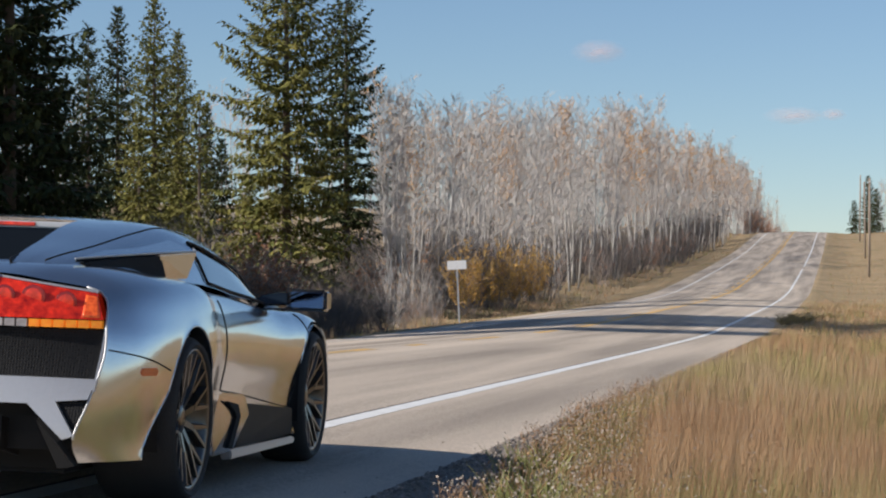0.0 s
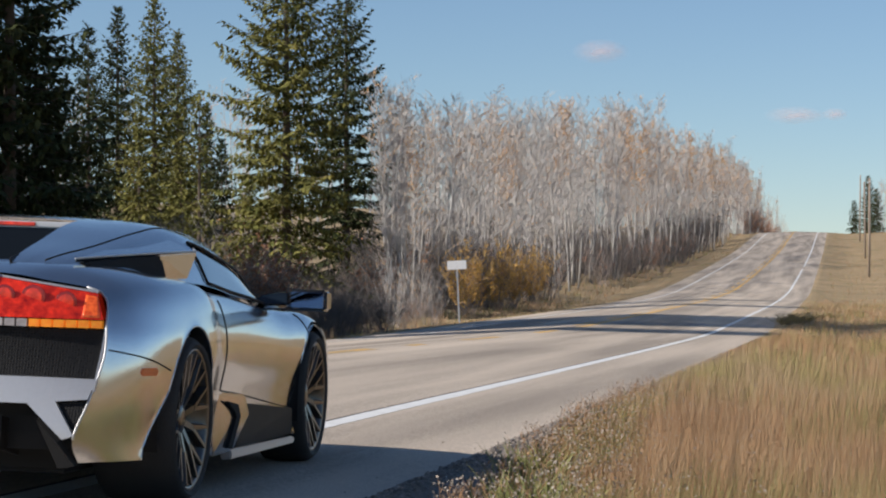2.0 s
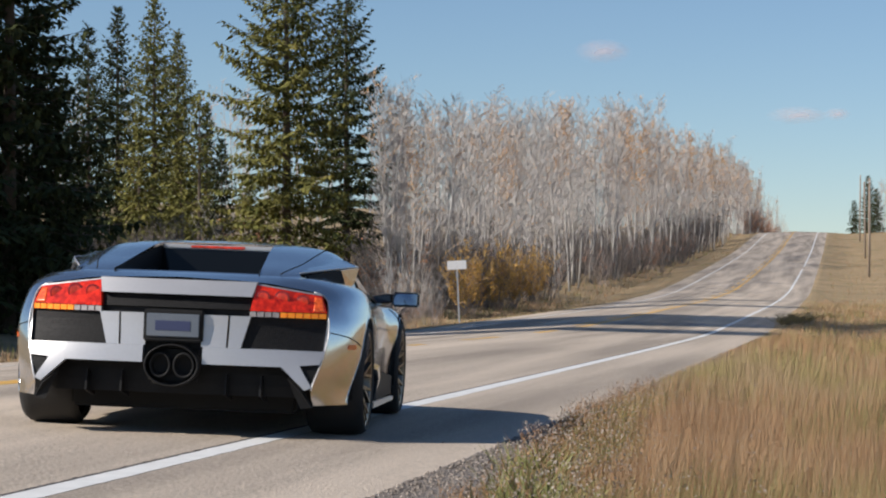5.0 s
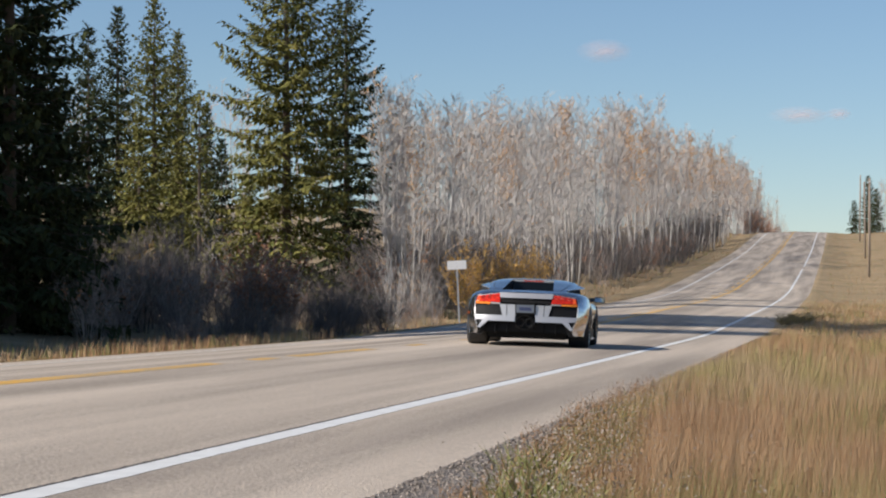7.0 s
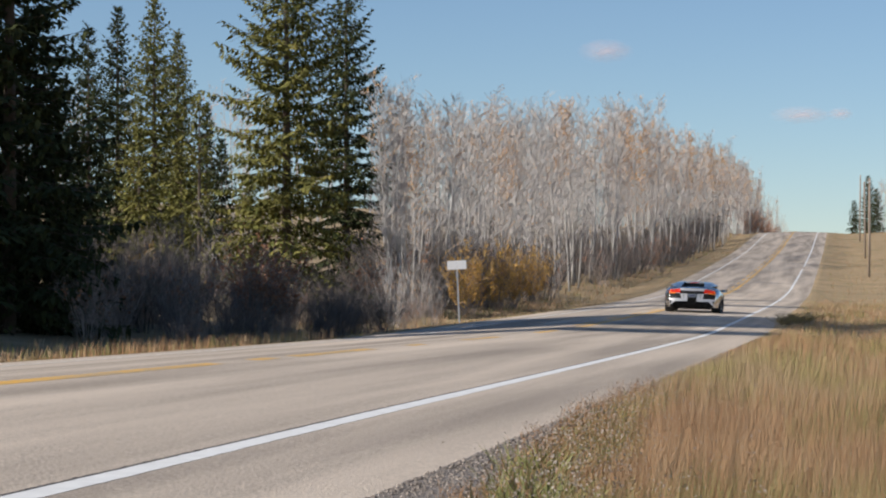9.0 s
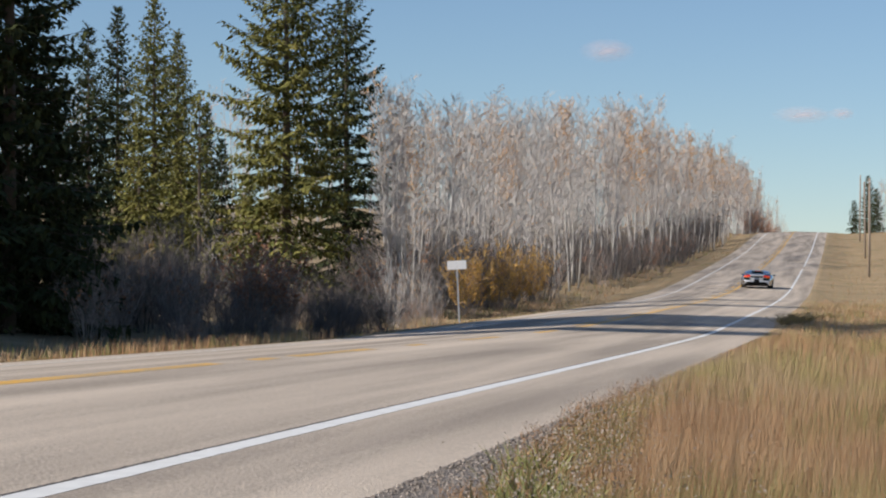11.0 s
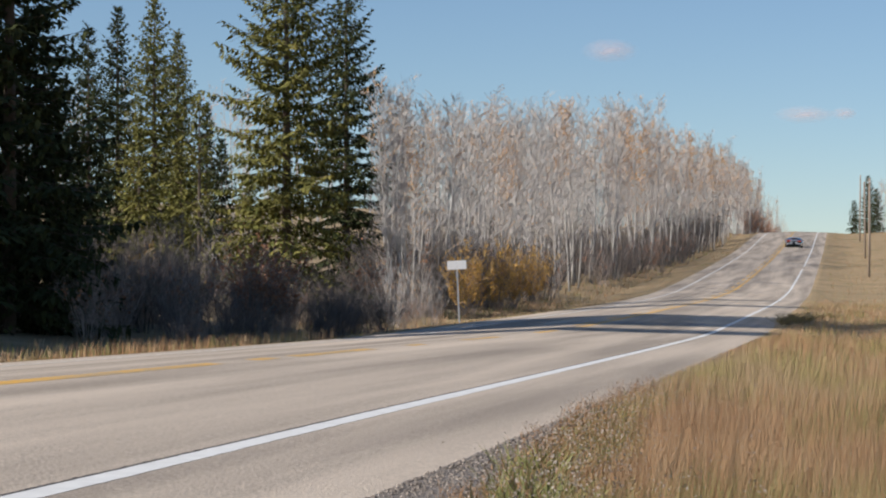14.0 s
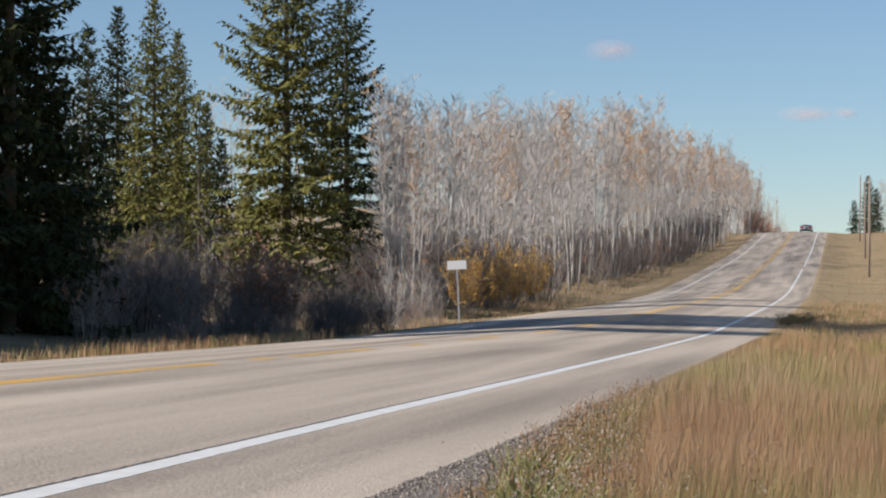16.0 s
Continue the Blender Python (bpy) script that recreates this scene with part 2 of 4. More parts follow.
def branchy(h, seed, leaves, trunk_r=0.085, low=0.26, count=38, twigs=6, twiglets=6):
    """A bare deciduous tree: trunk mesh, crown mesh of limbs and fine twigs (and a few leaves)."""
    random.seed(seed)
    lean = Vector((rnd(-0.10, 0.10), rnd(-0.10, 0.10), 0))
    bend = Vector((rnd(-0.45, 0.45), rnd(-0.45, 0.45), 0))
    at = lambda k: Vector((0, 0, h * k)) + lean * h * k + bend * math.sin(k * 3.1)
    ks = [-0.02, 0.12, 0.3, 0.5, 0.7, 0.86, 1.0]
    t = Heap()
    t.add(*tube([at(k) for k in ks], [trunk_r * (1.08 - k) + 0.006 for k in ks], 6))
    c = Heap()
    for i in range(count):
        k = low + (0.99 - low) * (i + random.random()) / count
        a = rnd(0, 6.283)
        ln = h * rnd(0.07, 0.19) * (1.15 - 0.75 * k)
        up = rnd(0.6, 1.7)
        d = Vector((math.cos(a), math.sin(a), up)).normalized()
        p0 = at(k)
        p1 = p0 + d * ln * 0.55
        p2 = p0 + (d + Vector((rnd(-0.2, 0.2), rnd(-0.2, 0.2), 0.3))).normalized() * ln
        c.add(*tube([p0, p1, p2], [trunk_r * 0.26 * (1.1 - k) + 0.004, 0.007, 0.003], 3))
        for j in range(twigs):
            q = p0 + (p2 - p0) * rnd(0.15, 1.0)
            e = (d + Vector((rnd(-1, 1), rnd(-1, 1), rnd(-0.2, 0.9)))).normalized()
            tip = q + e * rnd(0.25, 0.75)
            w = e.cross(Vector((rnd(-1, 1), rnd(-1, 1), rnd(-1, 1)))).normalized()
            c.sliver(q, tip, w * 0.008)
            for _ in range(twiglets):
                q2 = q + (tip - q) * rnd(0.05, 1.0)
                e2 = (e + Vector((rnd(-1.1, 1.1), rnd(-1.1, 1.1), rnd(-0.4, 0.9)))).normalized()
                c.sliver(q2, q2 + e2 * rnd(0.14, 0.42), w * 0.0115)
            if random.random() < leaves * (0.25 if k < 0.55 else 1.3):
                for _ in range(9):
                    q2 = q + (tip - q) * rnd(0.2, 1.1)
                    e2 = Vector((rnd(-1, 1), rnd(-1, 1), rnd(-1, 0.3))).normalized() * rnd(0.05, 0.10)
                    c.card(q2, e2, e2.cross(Vector((rnd(-1, 1), rnd(-1, 1), rnd(-1, 1)))).normalized() * 0.035, 1)
    return t, c


def shrub_mesh(h, seed, leaves, leaf_mat, stems=22, stem_mat=None):
    random.seed(seed)
    c, tw, lf = Heap(), Heap(), Heap()
    for i in range(stems):
        a, sp = rnd(0, 6.283), rnd(0.1, 0.62)
        base = Vector((math.cos(a), math.sin(a), 0)) * rnd(0, 0.5)
        d = Vector((math.cos(a) * sp, math.sin(a) * sp, 1)).normalized()
        ln = h * rnd(0.6, 1.1)
        p1 = base + d * ln * 0.5 + Vector((rnd(-0.12, 0.12), rnd(-0.12, 0.12), 0)) * h * 0.5
        p2 = base + (d + Vector((rnd(-0.3, 0.3), rnd(-0.3, 0.3), 0.1))).normalized() * ln
        c.add(*tube([base + Vector((0, 0, -0.2)), p1, p2], [0.016, 0.010, 0.003], 3))
        for j in range(12):
            q = base + (p2 - base) * rnd(0.2, 1.0)
            e = (d + Vector((rnd(-1, 1), rnd(-1, 1), rnd(-0.2, 0.7)))).normalized()
            tip = q + e * rnd(0.2, 0.65)
            w = e.cross(Vector((rnd(-1, 1), rnd(-1, 1), rnd(-1, 1)))).normalized()
            tw.sliver(q, tip, w * 0.008)
            for _ in range(4):
                q2 = q + (tip - q) * rnd(0.2, 0.9)
                e2 = (e + Vector((rnd(-1, 1), rnd(-1, 1), rnd(-0.3, 0.8)))).normalized()
                tw.sliver(q2, q2 + e2 * rnd(0.1, 0.32), w * 0.0075)
            if random.random() < leaves:
                for _ in range(8):
                    q2 = q + (tip - q) * rnd(0.1, 1.3)
                    e2 = Vector((rnd(-1, 1), rnd(-1, 1), rnd(-1, 0.3))).normalized() * rnd(0.06, 0.12)
                    lf.card(q2, e2, e2.cross(Vector((rnd(-1, 1), rnd(-1, 1), rnd(-1, 1)))).normalized() * 0.04)
    s = thing("shrub", "", "")
    c.add(tw.v, tw.f)
    part("branchwork", c.mesh("branchwork", stem_mat or M_SHRUB), None, s)
    if lf.f:
        part("foliage", lf.mesh("foliage", leaf_mat), None, s)
    return s


def thing(name, label, category, group="", m=None):
    e = new(name)
    e.empty_display_size = 0.2
    if m is not None:
        e.matrix_world = m
    return tagged(e, label, category, group)


def spot(px, x):
    """The place on the ground at the lateral offset x, on the bearing px."""
    ang = math.atan((784 - px) / 4494.0) + radians(PSI)
    y = -x / math.tan(ang)
    return x, y, level(x, y)


def column(x, y):
    return 784 - 4494.0 * math.tan(math.atan2(-x, y) - radians(PSI))


def tall(y):
    """How tall the wood grows along the road."""
    return float(np.interp(y, [100, 150, 185, 250, 300, 420, 600], [0.70, 0.87, 1.03, 1.13, 1.02, 0.90, 0.84]))


def make_spruces():
    rows = [  # column, offset, height, radius, seed, kind (1: needles darkened for shade), taper
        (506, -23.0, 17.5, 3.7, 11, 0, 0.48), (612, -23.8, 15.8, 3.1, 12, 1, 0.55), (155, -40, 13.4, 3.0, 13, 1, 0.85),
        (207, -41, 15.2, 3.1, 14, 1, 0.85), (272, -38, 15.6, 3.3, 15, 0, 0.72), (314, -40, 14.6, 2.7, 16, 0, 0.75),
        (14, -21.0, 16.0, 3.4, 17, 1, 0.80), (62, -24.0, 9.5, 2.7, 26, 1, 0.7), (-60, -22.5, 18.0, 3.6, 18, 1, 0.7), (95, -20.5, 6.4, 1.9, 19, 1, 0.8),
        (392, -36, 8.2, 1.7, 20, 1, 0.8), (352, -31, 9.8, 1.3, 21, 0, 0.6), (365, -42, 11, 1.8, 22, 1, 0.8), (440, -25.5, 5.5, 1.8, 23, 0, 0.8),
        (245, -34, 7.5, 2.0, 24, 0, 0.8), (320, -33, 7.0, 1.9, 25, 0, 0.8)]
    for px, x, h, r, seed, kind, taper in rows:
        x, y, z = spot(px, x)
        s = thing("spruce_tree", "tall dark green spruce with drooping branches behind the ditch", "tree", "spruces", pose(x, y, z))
        t, c = spruce_meshes(h, r, seed, M_NEEDLES_SHADE if kind else M_NEEDLES, 0.5 if r < 1.5 else 0.05, taper)
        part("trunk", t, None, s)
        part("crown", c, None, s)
    # Unseen spruces left of the view, set to cast the shadow bands on the road.
    for x, y, a, w in [(-27, 50, 10, .75), (-27.5, 52, 80, .75), (-28, 61.5, 150, .9), (-29, 73, 200, .75), (-30.5, 71, 260, .75),
                       (-28.5, 64.5, 30, 1.1), (-29.5, 67, 120, 1.1), (-30, 69, 300, 1.0)]:
        s = copy_thing(SHADE_SPRUCE(), pose(x, y, level(x, y), 0, 0, a))
        s.scale = (w, w, 0.9 + 0.4 * w)
    for k in range(8):  # shorter, bushier trees between them, added out of view to shade the thicket
        x, y = -26.6 - 0.5 * (k % 3), 46 + 3.4 * k
        s = copy_thing(SHADE_SPRUCE(), pose(x, y, level(x, y), 0, 0, 67 * k))
        s.scale = (0.85, 0.85, 0.40 + 0.04 * (k % 3))
    # More unseen spruces, added to keep the sun off the leftmost trees.
    for x, y, a in ((-28.5, 56.5, 20), (-31, 54, 140), (-26, 58.5, 230), (-30, 60, 75)):
        s = copy_thing(SHADE_SPRUCE(), pose(x, y, level(x, y), 0, 0, a))
        s.scale = (0.9, 0.9, 0.70)


_tall = []


def SHADE_SPRUCE():
    if not _tall:
        s = thing("spruce_tree", "unseen spruce left of the view, added to cast shade", "tree", "spruces", pose(-29, 49.5, level(-29, 49.5)))
        t, c = spruce_meshes(20, 4.2, 31, M_NEEDLES_SHADE, coarse=0.40)
        part("trunk", t, None, s)
        part("crown", c, None, s)
        _tall.append(s)
    return _tall[0]


def make_woods():
    kinds = []
    for i, lv in enumerate((0, 0, 0.08, 0.22, 1.0, 0)):
        t, c = branchy(rnd(11.2, 12.8), 40 + i, lv, trunk_r=(0.085, 0.06, 0.09, 0.065, 0.075, 0.05)[i])
        kinds.append((t.mesh("aspen_trunk", M_ASPEN, True), c.mesh("aspen_crown", [M_TWIG, M_LEAF_ORANGE])))
    random.seed(5)
    protos = []
    for i, (t, c) in enumerate(kinds):
        lab = "bare grey aspen with pale trunk" if i != 4 else "aspen with pale trunk and last orange leaves"
        s = thing("aspen_tree", lab, "tree", "aspens at the wood's edge")
        part("trunk", t, None, s)
        part("crown", c, None, s)
        protos.append(s)
    used = set()
    for n in range(280):
        y = 104 + 390 * (n / 280) ** 1.6 + rnd(-3, 3)
        x = -18.5 + 1.0 * min(1, max(0, (y - 150) / 150)) * 3 - abs(random.gauss(0, 3.2))
        if y > 300:
            x += 1.0
        if column(x, y) < 690:
            continue
        k = random.choices(range(6), (5, 5, 4, 4, 14 if 205 < y < 460 else 2.4, 5))[0]
        m = pose(x, y, level(x, y), rnd(-2, 2), rnd(-2, 2), rnd(0, 360))
        if k not in used:
            used.add(k)
            protos[k].matrix_world = m
            s = protos[k]
        else:
            s = copy_thing(protos[k], m)
        f = rnd(0.9, 1.1) * tall(y)
        s.scale = (f, f, f)
    # the depth of the wood, past counting
    heaps = []
    for i in range(5):
        t, c = branchy(12, 60 + i, 0.08 if i % 2 else 0.5, trunk_r=0.07, low=0.2, count=16, twigs=5, twiglets=4)
        heaps.append((np.array([tuple(v) for v in t.v]), t.f, np.array([tuple(v) for v in c.v]), c.f, c.m))
    random.seed(8)
    vs, fs, ms, o = [], [], [], 0
    for n in range(640):
        y = 85 + 420 * random.random() ** 1.15
        x = -22.5 - 28 * random.random() + (3 if y > 250 else 0)
        if n > 530:
            y = rnd(400, 760)
            x = rnd(-19.5, -14.0)
        if column(x, y) < 660 and x > -44:
            x -= 22
        f, a = rnd(0.85, 1.05) * tall(y), rnd(0, 6.283)
        ca, sa = math.cos(a) * f, math.sin(a) * f
        tv, tf, cv, cf, cm = heaps[n % 5]
        for arr, ff, mm in ((tv, tf, [0] * len(tf)), (cv, cf, [1 + q for q in cm])):
            q = np.c_[arr[:, 0] * ca - arr[:, 1] * sa + x, arr[:, 0] * sa + arr[:, 1] * ca + y, arr[:, 2] * f + level(x, y)]
            vs.extend(q.tolist())
            fs.extend(tuple(i + o for i in g) for g in ff)
            ms.extend(mm)
            o += len(q)
    wood = new("aspen_wood", mesh_of("aspen_wood", vs, fs, [M_ASPEN, M_TWIG, M_LEAF_ORANGE], ms))
    tagged(wood, "dense leafless grey aspen wood with orange tinted tops", "woods", kind="stuff")


def make_shrubs():
    random.seed(21)
    defs = [("bare grey-brown shrub under the trees, stems coloured darker for shade", 0, M_LEAF_RED, 3.2), ("bare tangled roadside shrub", 0.05, M_LEAF_RED, 2.6),
            ("shrub with yellow autumn leaves", 1.0, M_LEAF_YELLOW, 3.4), ("shrub with rust red leaves", 0.6, M_LEAF_RED, 2.4),
            ("tall bare willow shrub", 0.02, M_LEAF_YELLOW, 4.6), ("pale bare saplings among the aspens", 0.03, M_LEAF_ORANGE, 4.8)]
    protos, used = [], set()
    for i, (lab, lv, lm, h) in enumerate(defs):
        s = tagged(shrub_mesh(h, 70 + i, lv, lm, (26, 18, 22, 26, 22, 20)[i], M_TWIG if i == 5 else M_SHADE_BRUSH if i == 0 else None), lab, "shrub", "roadside shrubs")
        protos.append(s)

    joined = {"v": [], "f": [], "m": [], "mats": []}

    def heap_up(k, x, y, f):
        """Adds a shrub to the uncountable undergrowth."""
        m = np.array(pose(x, y, level(x, y), 0, 0, rnd(0, 360)))
        for ob in protos[k].children:
            me = ob.data
            co = np.empty(len(me.vertices) * 3)
            me.vertices.foreach_get("co", co)
            co = (co.reshape(-1, 3) * f) @ m[:3, :3].T + m[:3, 3]
            o = len(joined["v"])
            if me.materials[0] not in joined["mats"]:
                joined["mats"].append(me.materials[0])
            joined["v"].extend(co.tolist())
            joined["f"].extend(tuple(i + o for i in p.vertices) for p in me.polygons)
            joined["m"].extend([joined["mats"].index(me.materials[0])] * len(me.polygons))

    def put(k, x, y, f):
        m = pose(x, y, level(x, y), 0, 0, rnd(0, 360))
        if k not in used:
            used.add(k)
            s = protos[k]
            s.matrix_world = m
        else:
            s = copy_thing(protos[k], m)
        s.scale = (f, f, f)
    for n in range(120):  # thicket under the spruces, partly with stems darkened for shade
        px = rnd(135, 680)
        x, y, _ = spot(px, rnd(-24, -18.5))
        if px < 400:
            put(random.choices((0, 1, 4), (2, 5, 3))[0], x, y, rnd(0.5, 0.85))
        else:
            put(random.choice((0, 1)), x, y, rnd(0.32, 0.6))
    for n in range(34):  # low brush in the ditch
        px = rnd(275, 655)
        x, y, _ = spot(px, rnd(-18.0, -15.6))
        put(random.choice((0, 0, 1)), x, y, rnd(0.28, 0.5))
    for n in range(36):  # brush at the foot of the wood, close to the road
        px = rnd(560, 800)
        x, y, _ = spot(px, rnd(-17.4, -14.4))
        # left of 690 the spruces' shade comes from the darker stem colour
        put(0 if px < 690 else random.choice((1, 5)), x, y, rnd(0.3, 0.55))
    for px, x, f in [(448, -18.2, 1.05), (470, -18.4, 1.15), (488, -18.0, 0.95), (662, -19.4, 0.9)]:
        x, y, _ = spot(px, x)
        put(3, x, y, f)
    for px in (815, 828, 840, 852, 866, 880, 893, 905, 922, 940, 955):
        x, y, _ = spot(px, rnd(-18.2, -16.6))
        put(2, x, y, rnd(0.75, 1.05))
    for y in (128, 141, 156, 172, 190):
        put(5, rnd(-20.5, -19), y, rnd(0.7, 0.9))
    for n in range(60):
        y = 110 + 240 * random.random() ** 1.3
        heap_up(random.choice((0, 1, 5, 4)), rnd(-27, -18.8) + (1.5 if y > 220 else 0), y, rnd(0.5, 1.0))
    for n in range(120):  # undergrowth between the aspen trunks, mostly stems coloured dark for shade
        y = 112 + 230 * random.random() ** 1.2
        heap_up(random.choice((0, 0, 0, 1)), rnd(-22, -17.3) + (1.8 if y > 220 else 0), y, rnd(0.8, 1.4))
    for px, x, k, f in ((1150, -17.2, 3, 1.0), (1172, -17.0, 3, 1.1), (1196, -16.8, 3, 1.2), (1325, -15.4, 3, 1.9), (1338, -15.2, 0, 1.5),
                        (1350, -15.3, 3, 2.0), (1362, -15.1, 3, 1.8), (1372, -15.0, 3, 1.6)):
        x, y, _ = spot(px, x)
        put(k, x, y, f)
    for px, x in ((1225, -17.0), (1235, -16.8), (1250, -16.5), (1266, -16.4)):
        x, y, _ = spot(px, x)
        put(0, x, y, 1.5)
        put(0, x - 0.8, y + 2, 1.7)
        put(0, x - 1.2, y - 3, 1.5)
    for n in range(12):  # brown brush at the far end of the wood
        x, y, _ = spot(rnd(1318, 1382), rnd(-15.6, -14.8))
        put(random.choice((0, 3)), x, y, rnd(1.3, 1.9))
    under = new("undergrowth", mesh_of("undergrowth", joined["v"], joined["f"], joined["mats"], joined["m"]))
    tagged(under, "bare undergrowth between the pale aspen trunks, mostly coloured darker for shade", "undergrowth", kind="stuff")


make_spruces()
make_woods()
make_shrubs()


def car_pose(x, y, turn):
    """The car's pose on the road: the rear axle's middle at x, y, nose turned by that many degrees to the left."""
    x -= 0.018
    fx, fy = x - 2.665 * math.sin(radians(turn)), y + 2.665 * math.cos(radians(turn))
    climb = math.degrees(math.atan2(level(fx, fy) - level(x, y), 2.665))
    lean = math.degrees(math.atan2(level(x + 0.9, y) - level(x - 0.9, y), 1.8))
    z = (level(x - 0.85, y) + level(x + 0.85, y)) / 2
    return Matrix.Translation((x, y, z)) @ pose(0, 0, 0, 0, 0, turn) @ pose(0, 0, 0, climb, -lean, 0)


CAR_WAY = [(0, -3.545, 9.776, 0.65), (3.2, -3.545, 9.776, 0.65), (3.5, -3.54, 10.00, 1.1), (4.0, -3.54, 10.68, 2.9),
           (4.2, -3.55, 11.06, 3.7), (4.7, -3.66, 13.05, 4.6), (5.25, -3.98, 17.0, 4.9), (5.8, -4.45, 23.2, 4.4),
           (6.3, -4.86, 30.05, 3.6), (6.65, -5.03, 36.0, 2.9), (7.0, -5.19, 42.6, 2.2), (7.5, -5.38, 53.4, 0.9), (8.0, -5.45, 65.5, 0.2),
           (8.4, -5.45, 76.2, 0), (8.8, -5.40, 88.0, 0), (9.2, -5.38, 100.5, 0), (10.2, -5.40, 135.5, 0), (11.3, -5.42, 180.5, 0),
           (12, -5.40, 209.5, 0), (13, -5.38, 254, 0), (14, -5.40, 301, 0), (15, -5.30, 350, 0), (16, -5.30, 402, 0)]
CAR_ROWS = [(t, car_pose(x, y, a)) for t, x, y, a in CAR_WAY]


# ---- the car ----
def car_paint():
    m = mat("silver_car_paint", (0.64, 0.64, 0.65), (0.58, 0.58, 0.59), 1.2, 0.15, 0.97, coat=0.5, fine=900)
    return m


M_PAINT = car_paint()
M_TRIM = mat("satin_silver_trim", (0.52, 0.52, 0.53), (0.46, 0.46, 0.47), 2, 0.38, 0.5, coat=0.2)
M_BLACK = mat("black_plastic", (0.010, 0.010, 0.011), (0.016, 0.016, 0.016), 6, 0.6, spec=0.2)
M_GLOSS = mat("gloss_black", (0.010, 0.010, 0.012), (0.014, 0.014, 0.016), 3, 0.12, coat=0.5)
M_SATIN = mat("satin_black", (0.014, 0.014, 0.015), (0.022, 0.022, 0.022), 4, 0.5, spec=0.12)
M_GAP = mat("dark_gap", (0.008, 0.008, 0.008), rough=0.9)
M_TYRE = mat("tyre_rubber", (0.016, 0.016, 0.017), (0.030, 0.029, 0.028), 5, 0.75, bump=0.2, fine=120)
M_RIM = mat("dark_gunmetal_alloy", (0.105, 0.10, 0.096), (0.075, 0.072, 0.07), 4, 0.28, 0.85, coat=0.3)
M_GLASS = mat("dark_tinted_glass", (0.010, 0.012, 0.014), rough=0.02, spec=0.9, coat=1.0)
M_GLASS_IN = mat("shaded_glass", (0.006, 0.007, 0.008), rough=0.08, spec=0.25)
M_RED = mat("red_lamp_lens", (0.80, 0.035, 0.010), (0.16, 0.003, 0.002), 26, 0.15, coat=0.6, fine=70, glow=0.09)
M_RED_DEEP = mat("deep_red_lens", (0.30, 0.006, 0.004), (0.16, 0.003, 0.002), 30, 0.2, coat=0.5)
M_REDLIT = mat("lit_red_lamp", (0.95, 0.06, 0.02), (0.85, 0.16, 0.04), 60, 0.25, glow=0.45)
M_CORNER = mat("mottled_red_lens", (1.0, 0.17, 0.03), (0.45, 0.012, 0.005), 48, 0.2, coat=0.5, fine=110, glow=0.12)
M_AMBER = mat("lit_amber_lamp", (1.0, 0.36, 0.03), (0.85, 0.15, 0.01), 55, 0.3, glow=0.20)
M_CLEAR = mat("clear_lamp_lens", (0.45, 0.42, 0.42), (0.30, 0.27, 0.28), 40, 0.15, coat=0.6)
M_REFLECTOR = mat("orange_side_marker", (0.62, 0.12, 0.02), rough=0.25, coat=0.5)
M_PLATE = mat("number_plate", (0.13, 0.15, 0.18), (0.10, 0.12, 0.15), 5, 0.4)
M_INK = mat("dark_blue_ink", (0.03, 0.04, 0.10), rough=0.5)
M_MIRROR = mat("mirror_glass", (0.30, 0.34, 0.42), rough=0.04, metal=1.0)


def mesh_grille():
    """Black honeycomb grille with relief."""
    m = mat("black_mesh_grille", (0.010, 0.010, 0.011), rough=0.6, spec=0.2)
    n, l = m.node_tree.nodes, m.node_tree.links
    co = n.new("ShaderNodeTexCoord")
    v = n.new("ShaderNodeTexVoronoi")
    v.inputs["Scale"].default_value = 95
    v.inputs["Randomness"].default_value = 0.25
    mp = n.new("ShaderNodeMapping")
    mp.inputs["Scale"].default_value = (1, 0.02, 1)
    l.new(co.outputs["Object"], mp.inputs[0])
    l.new(mp.outputs[0], v.inputs[0])
    r = n.new("ShaderNodeMapRange")
    r.inputs[1].default_value, r.inputs[2].default_value = 0.25, 0.55
    l.new(v.outputs["Distance"], r.inputs[0])
    bp = n.new("ShaderNodeBump")
    bp.inputs["Strength"].default_value, bp.inputs["Distance"].default_value = 0.35, 0.004
    l.new(r.outputs[0], bp.inputs["Height"])
    b = n["Principled BSDF"]
    l.new(bp.outputs[0], b.inputs["Normal"])
    mix = n.new("ShaderNodeMix")
    mix.data_type = "RGBA"
    mix.inputs[6].default_value, mix.inputs[7].default_value = (0.001, 0.001, 0.001, 1), (0.012, 0.012, 0.013, 1)
    l.new(r.outputs[0], mix.inputs[0])
    l.new(mix.outputs[2], b.inputs["Base Color"])
    return m


M_MESH = mesh_grille()


def catmull(p, sub):
    """A smooth run of points through p (n x 3), with sub steps in each span."""
    p = np.asarray(p, float)
    out = []
    for i in range(len(p) - 1):
        a, b, c, d = p[max(i - 1, 0)], p[i], p[i + 1], p[min(i + 2, len(p) - 1)]
        for k in range(sub):
            t = k / sub
            out.append(0.5 * (2 * b + (c - a) * t + (2 * a - 5 * b + 4 * c - d) * t * t + (3 * b - a - 3 * c + d) * t ** 3))
    out.append(p[-1])
    return np.array(out)


def net(rows, su, sv):
    """A smooth dense net from a coarse one (rows x columns x 3)."""
    a = np.array([catmull(r, sv) for r in rows])
    return np.stack([catmull(a[:, j], su) for j in range(a.shape[1])], 1)


def flat_row(y, *xz):
    return [(x, y, z) for x, z in xz]


